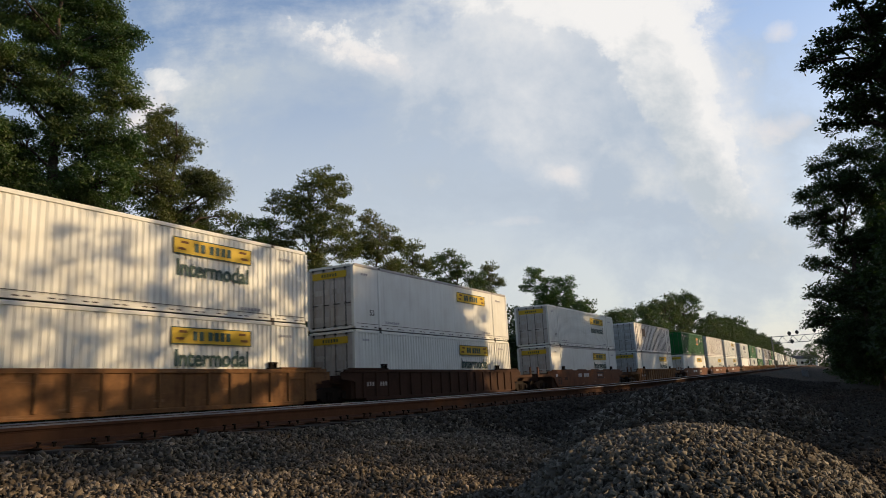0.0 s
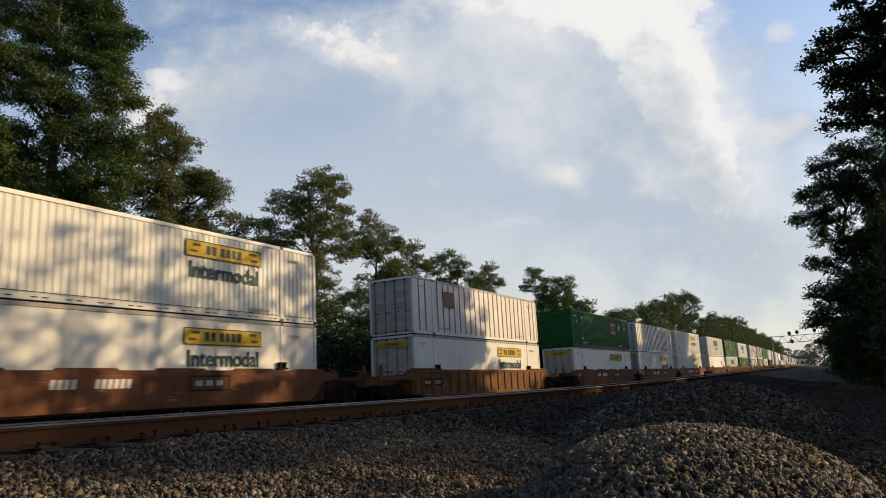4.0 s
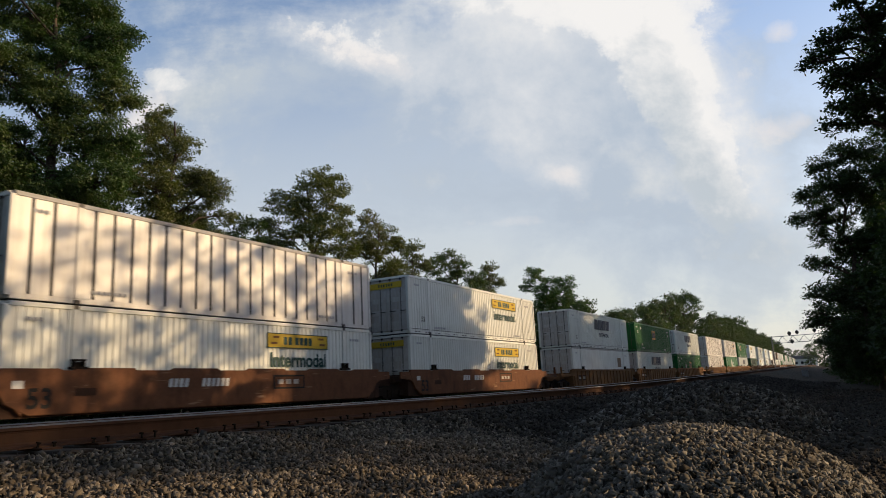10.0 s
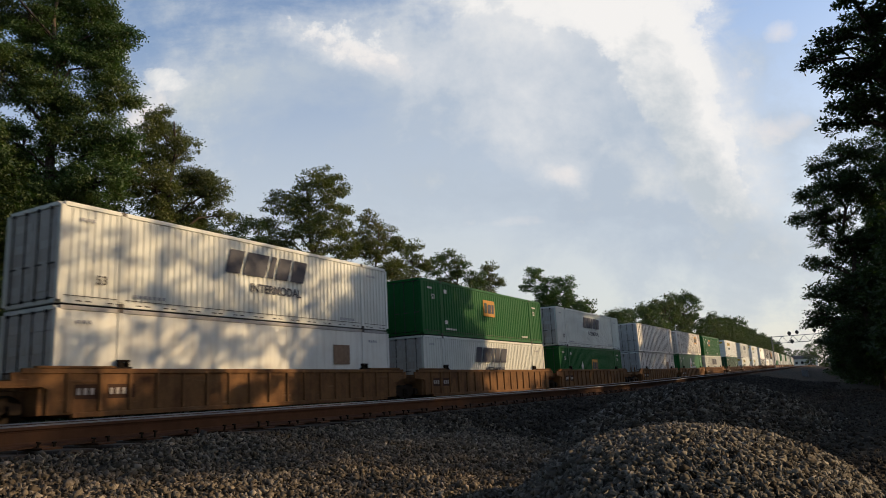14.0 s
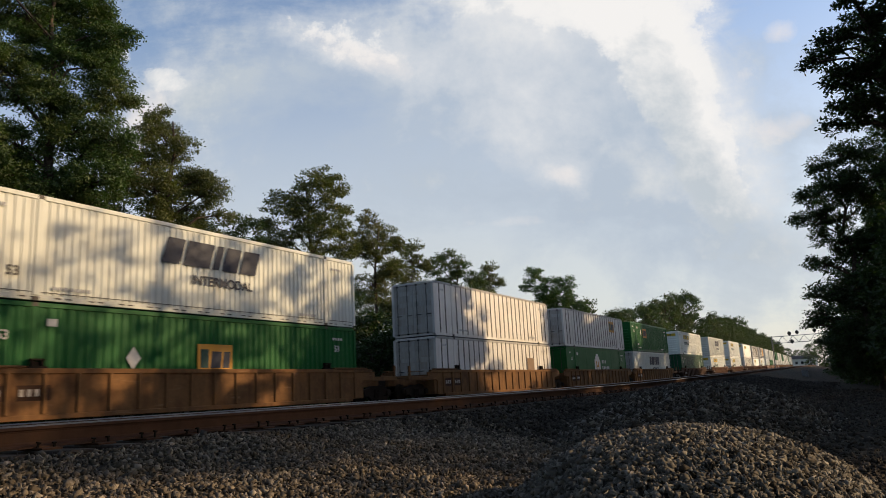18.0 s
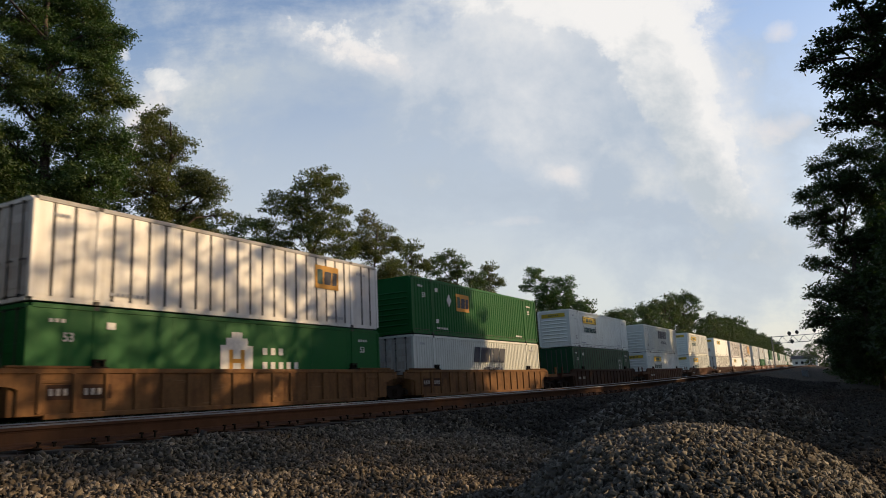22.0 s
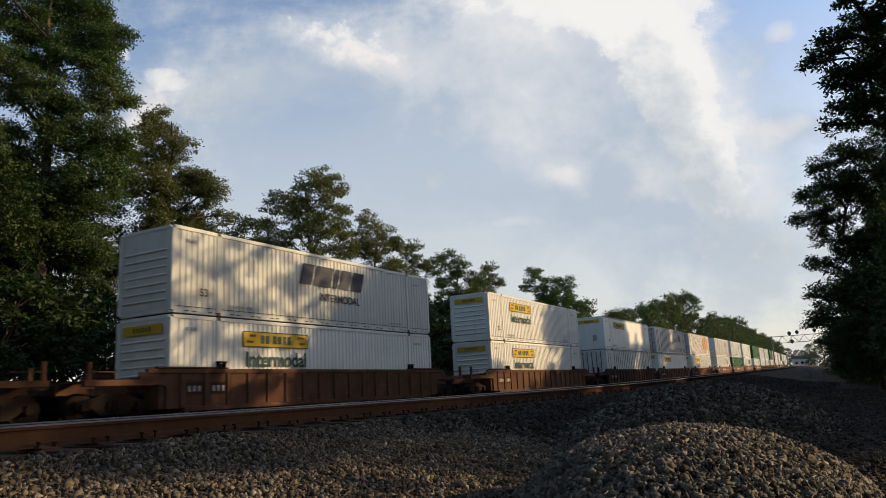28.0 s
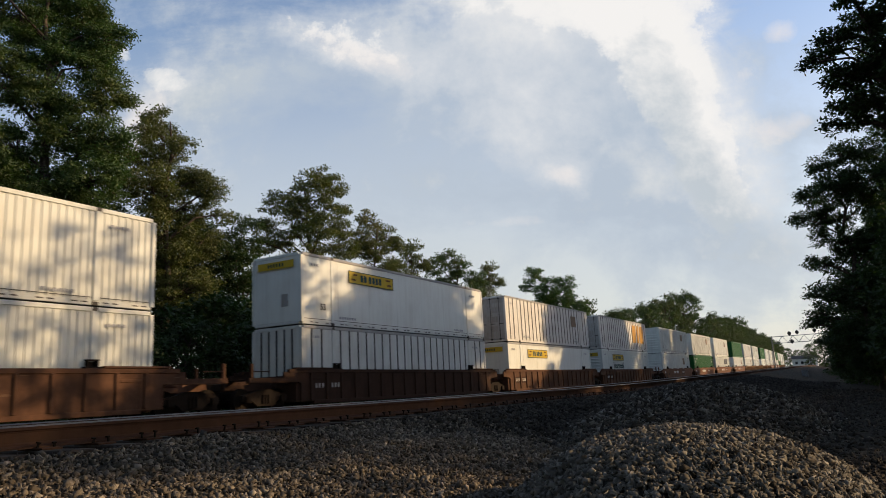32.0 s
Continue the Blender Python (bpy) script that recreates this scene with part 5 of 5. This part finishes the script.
def build_trees():
    far_side = "trees beyond the train"
    back = "leafy locust tree beyond the train"
    for kind, x, y, sway in ((L_TALL, -33, 20.0, 1.9), (L_BROAD, -32, 26.2, 1.2), (L_LOW, -31, 32.0, 0.6), (L_FLAG, -32, 39.0, 0.9), (L_SLIM, -32, 46.5, 0.8), (L_SHORT, -33, 53.0, 0.5),
                             (L_WIDE, -32, 59.0, 0), (L_SHORT, -33, 68.4, 0), (L_PAIR, -33, 83.0, 0), (L_WIDE, -33.5, 94.0, 0)):
        turn = math.degrees(math.atan2(-x, y))
        tree = plant_tree(kind, x, y, 1.0, turn, back, far_side)
        if sway:
            SWAY.append((tree, x, y, turn, sway))
    for x, y in ((-34, 28.0), (-35, 23.0), (-34.5, 18.0)):
        plant_tree(L_LOW, x, y, 1.1, 50 * y, back, far_side)
    for kind, x, y, h, turn, wide in ((K_TALL, -37, 9.0, 19, 110, 0.9), (K_MID2, -31, 7, 17, 80, 1.2), (K_MID2, -37, 21, 13, 200, 1.2), (K_MID2, -35, 35.0, 9.5, 15, 1.0), (K_MID2, -36, 50.0, 10, 75, 1.0), (K_MID2, -36, 64, 9.5, 250, 1.0), (K_MID2, -36, 76, 9.5, 90, 1.0), (K_MID2, -36, 90, 10, 20, 1.1)):
        plant_tree(kind, x, y, h, turn, back, far_side, wide)
    rng = random.Random(3)
    y = 102.0
    while y < 660:
        x = -32 - bend(y) + rng.uniform(-3, 2)
        h = 13 + 0.030 * (min(y, 380) - 100) + rng.uniform(-1.5, 2.0)
        if 145 < y < 185:
            h += 4
        plant_tree(K_FAR, x, y, min(h, 21), rng.uniform(0, 360), "dense green tree far along the line", "far trees", rng.uniform(0.75, 1.0))
        y += 7 + 0.03 * y
    for i in range(17):
        yy = -3 + i * 4.6 + rng.uniform(-1, 1)
        plant_tree(K_BUSH, -27.5 + rng.uniform(-2.5, 1.2), yy, rng.uniform(5.5, 8.5), rng.uniform(0, 360), "dark leafy shrub below the trees beyond the train", "shrubs beyond the train", rng.uniform(0.9, 1.2), "shrub", "shrub")
    for i in range(26):
        yy = -6 + i * 3.4 + rng.uniform(-0.8, 0.8)
        plant_tree(K_BUSH, -23.9 + rng.uniform(-0.8, 0.3), yy, rng.uniform(3.0, 5.2), rng.uniform(0, 360), "low dark bush close behind the far track", "bushes behind the far track", 1.1, "bush", "shrub")
    # the near side of the line, along the right of the gravel
    near = "trees beside the gravel"
    # the K_RIGHT tree is out of view, added to shade the stone heaps
    for kind, x, y, h, turn, wide in ((L_HANG, 2.0, 17.4, 1.0, -6.6, 1.0), (L_EDGE, 0.9, 32.0, 1.0, -1.6, 1.0), (K_RIGHT, 12.5, 26.5, 17.5, 40, 1.1), (K_WALL, 5.4, 46, 13.0, 200, 1.0), (K_FAR, 4.8, 66, 11, 20, 1.2), (K_FAR, 5.0, 84, 11, 150, 1.2),
                                      (K_FAR, 5.5, 100, 11, 50, 1.2), (K_FAR, 6, 116, 11, 250, 1.2), (K_FAR, 6, 134, 12, 10, 1.2), (K_FAR, 7, 156, 12, 90, 1.2)):
        plant_tree(kind, x, y, h, turn, "dark leafy tree overhanging the gravel beside the line", near, wide)
    # shrubs past x = 5 are unseen, added to shade the ground
    for x, y, h, wide in ((3.3, 22, 5.0, 1.0), (3.5, 27, 6.0, 1.0), (3.2, 32, 6.0, 1.1), (2.9, 38, 6.5, 1.1), (2.6, 45, 6.5, 1.2), (2.4, 54, 5.5, 1.2), (5.5, 20, 4.5, 1.0), (1.1, 42, 4.6, 1.0), (1.4, 68, 6, 1.3), (1.6, 84, 6, 1.4), (1.8, 100, 6, 1.4), (0.0, 60, 2.6, 1.2), (-0.4, 76, 2.6, 1.4), (0.3, 50, 3.0, 1.2), (6.0, 58, 6.5, 1.0), (6.3, 63.5, 6.5, 1.0), (6.0, 69, 6.0, 1.1), (6.5, 75, 6.5, 1.1), (6.2, 81, 6.0, 1.1)):
        plant_tree(K_SMALL, x, y, h, 40 * y, "dark shrub at the edge of the gravel", "shrubs beside the gravel", wide, "shrub", "shrub")
    # unseen crowns added over, beside and behind the gravel to cut its skylight
    for x, y, h in ((6.2, 9, 15), (6.0, -1, 15), (3.5, -8, 15), (-4, -11, 15), (-13, -13, 16), (12, -3, 16), (11, -10, 16), (-22, -18, 16), (3, -18, 17)):
        plant_tree(K_ROOF, x, y, h, 55 * y, "unseen tall broad-crowned tree added to shade the gravel", near)
    # added out of view, spaced so that their shadows dapple train and gravel
    for x, y, h, k in ((9, 37, 17.5, K_SPARSE), (10, 44, 18, K_SPARSE), (9, 50, 17, K_RIGHT), (9, 54, 16.5, K_MID), (10, 55, 16, K_MID2), (9, 79, 15, K_THIN), (9, 92, 15, K_MID2), (9, 106, 15, K_THIN), (9, 122, 15, K_MID),
                       (10, 138, 14, K_THIN), (18, 28, 11, K_THIN), (18, 36, 12, K_THIN)):
        plant_tree(k, x, y, h, 55 * y, "tall leafy tree beside the gravel", near)
    for kind, x, y, size in ((L_FLAG, 7.5, 55, 1.0), (L_BROAD, 8.0, 76, 1.0), (L_FLAG, 9.0, 86, 1.0), (L_BROAD, 9.0, 98, 1.0), (L_FLAG, 9.0, 112, 1.0)):
        plant_tree(kind, x, y, size, 37 * y, "tall leafy tree beside the gravel", near)
    for i, y in enumerate((56, 80, 87, 94, 108, 122)):
        plant_tree(L_TALL, 14 + (i % 2), y, 1.0, 71 * i, "tall locust tree in the row beside the gravel", near)
    for i, y in enumerate((25.5, 31, 36.5, 42.5, 48.5)):
        plant_tree(L_LACE, 4.6 + 0.3 * i, y, 0.62, 83 * i, "slender airy locust tree at the edge of the gravel", near)
    # unseen; added to shade the hollow between track and heap
    plant_tree(L_LOW, 8.5, 18.7, 1.0, 40, "unseen low leafy tree added to shade the gravel", near)
    for x, y, h in ((-74, 950, 24), (-65, 960, 23), (-57, 955, 20), (-49, 970, 19), (-41, 960, 17)):
        plant_tree(K_FAR, x, y, h, 31 * y, "hazy green tree at the far end of the line", "far trees", 0.9)
    for i in range(11):
        if i in (4, 5):
            continue
        plant_tree(K_FAR, -75 + i * 9 + rng.uniform(-3, 3), 470 + rng.uniform(-30, 60), rng.uniform(11, 17), 70 * i, "hazy green tree at the far end of the line", "far trees")


build_trees()


# ---- signal bridge, pole, far things ----
def build_gantry():
    g = tagged(new("signal_bridge"), "grey steel lattice signal bridge over the tracks with round signals", "signal bridge")
    y0, x0, x1, z0, z1 = 0.0, -10.5, 11.0, 8.2, 10.3
    for i, (z, y) in enumerate(((z0, -0.6), (z1, -0.6), (z0, 0.6), (z1, 0.6))):
        bm = bmesh.new()
        box(bm, x0, x1, y - 0.07, y + 0.07, z - 0.07, z + 0.07)
        part("chord", bm, M["bridge_steel"], g)
    n = 14
    for i in range(n):
        a, b = x0 + (x1 - x0) * i / n, x0 + (x1 - x0) * (i + 1) / n
        bm = bmesh.new()
        for y in (-0.6, 0.6):
            tube(bm, (a, y, z0 if i % 2 else z1), (b, y, z1 if i % 2 else z0), 0.045, n=4)
        part("brace", bm, M["bridge_steel"], g)
    for x in (x0, x1):
        bm = bmesh.new()
        for y in (-0.6, 0.6):
            box(bm, x - 0.12, x + 0.12, y - 0.12, y + 0.12, -0.8, z1)
        for k in range(5):
            tube(bm, (x, -0.6, k * 1.8), (x, 0.6, k * 1.8 + 1.8), 0.045, n=4)
        part("tower", bm, M["bridge_steel"], g)
    for x, z in ((-5.2, z1 + 0.7), (-3.0, z1 + 0.9), (-4.7, z0 + 0.3), (1.9, z1 + 1.1)):
        bm = bmesh.new()
        tube(bm, (x, -0.9, z), (x, -0.75, z), 0.55, n=20)
        head = part("signal_head", bm, M["black"], g, "round black signal head")
        bm = bmesh.new()
        for k in range(3):
            tube(bm, (x, -0.98, z - 0.6 + 0.6 * k), (x, -0.9, z - 0.6 + 0.6 * k), 0.16, n=10)
        part("lens", bm, M["lens"], head)
    g.matrix_basis = pose(-7.0 - bend(250), 250, climb_far(250), 0, 0, 0)


def build_small():
    bm = bmesh.new()
    tube(bm, (0, 0, -0.1), (0, 0, 4.2), 0.035, 0.02, 8)
    p = tagged(new("marker_pole", finish(bm, "marker_pole", M["white_mark"])), "thin white marker pole standing beyond the train", "pole")
    p.location = (-25.5, 18.3, ground_z(-25.5, 18.3))
    bm = bmesh.new()
    box(bm, -0.28, 0.28, -0.25, 0.25, -0.1, 0.55)
    box(bm, -0.32, 0.32, -0.29, 0.29, 0.55, 0.62)
    p = tagged(new("equipment_box", finish(bm, "equipment_box", M["bridge_steel"], 0.03)), "small grey trackside equipment box", "equipment box")
    p.matrix_basis = pose(-3.2, 60, ground_z(-3.2, 60)) @ Matrix.Scale(0.75, 4)


def build_far_building():
    b = tagged(new("lineside_building"), "low pale building with a dark roof beyond the tracks", "building")
    bm = bmesh.new()
    box(bm, -9, 9, 0, 10, -1, 6.0)
    part("wall", bm, M["white_old"], b)
    bm = bmesh.new()
    v = [bm.verts.new(q) for q in ((-10, -0.8, 6), (10, -0.8, 6), (10, 10.8, 6), (-10, 10.8, 6), (-10, 5, 8.6), (10, 5, 8.6))]
    for f in ((0, 1, 5, 4), (2, 3, 4, 5), (3, 0, 4), (1, 2, 5), (3, 2, 1, 0)):
        bm.faces.new([v[k] for k in f])
    part("roof", bm, M["steel_dark"], b, "dark pitched roof")
    for x in (-6, -2, 2, 6):
        w = part("window", box_mesh("window", (-0.9, 0.9, -0.06, 0.02, 2.0, 4.0), M["lens"], 0.02), None, b)
        w.location = (x, 0, 0)
    b.location = (-33, 640, ground_z(-33, 640))


build_gantry()
build_small()
build_far_building()


# ---- what moves ----
def track_pose(first, t, z):
    s = first - run(t)
    a, b = s + 1.0, s + 15.0
    rz = math.degrees(math.atan2(bend(b) - bend(a), b - a))
    rx = math.degrees(math.atan2(climb_far(b) - climb_far(a), b - a))
    return pose(TRAIN_X - bend(s), s, climb_far(s), rx, 0, rz) @ pose(0, 0, z)


def motions():
    times = [float(i) for i in range(33)]
    for thing, first, z in TRAIN:
        walk(thing, [(t, track_pose(first, t, z)) for t in times])
    # wheels roll along the rail while they are near enough to be told apart
    for wheel, place in WHEELS:
        y, z = wheel.location.y, wheel.location.z
        seen = [k for k in range(0, 32 * FPS + 1) if -4 < place - run(k / FPS) < 48]
        if not seen:
            continue
        rows = [(k / FPS, pose(0, y, z, math.degrees(run(k / FPS) / 0.42) % 360, 0, 0)) for k in seen]
        if seen[0] > 0:
            rows.insert(0, (0.0, rows[0][1]))
        if seen[-1] < 32 * FPS:
            rows.append((32.0, rows[-1][1]))
        walk(wheel, rows)
    # the nearer trees lean and recover in the wind
    gusts = [(0, 0.0), (3, 0.03), (6, 0.10), (9, 0.22), (13, 0.30), (16, 0.45), (19, 0.60), (21, 0.85), (23, 1.0), (25, 0.80), (28, 0.78), (30, 0.85), (32, 0.98)]
    ahead = (-math.sin(YAW), math.cos(YAW), 0)
    for tree, x, y, turn, sway in SWAY:
        base = ground_z(x, y) - 0.05
        walk(tree, [(t, Matrix.Translation((x, y, base)) @ Matrix.Rotation(radians(-sway * g), 4, ahead) @ pose(0, 0, 0, 0, 0, turn)) for t, g in gusts])


motions()
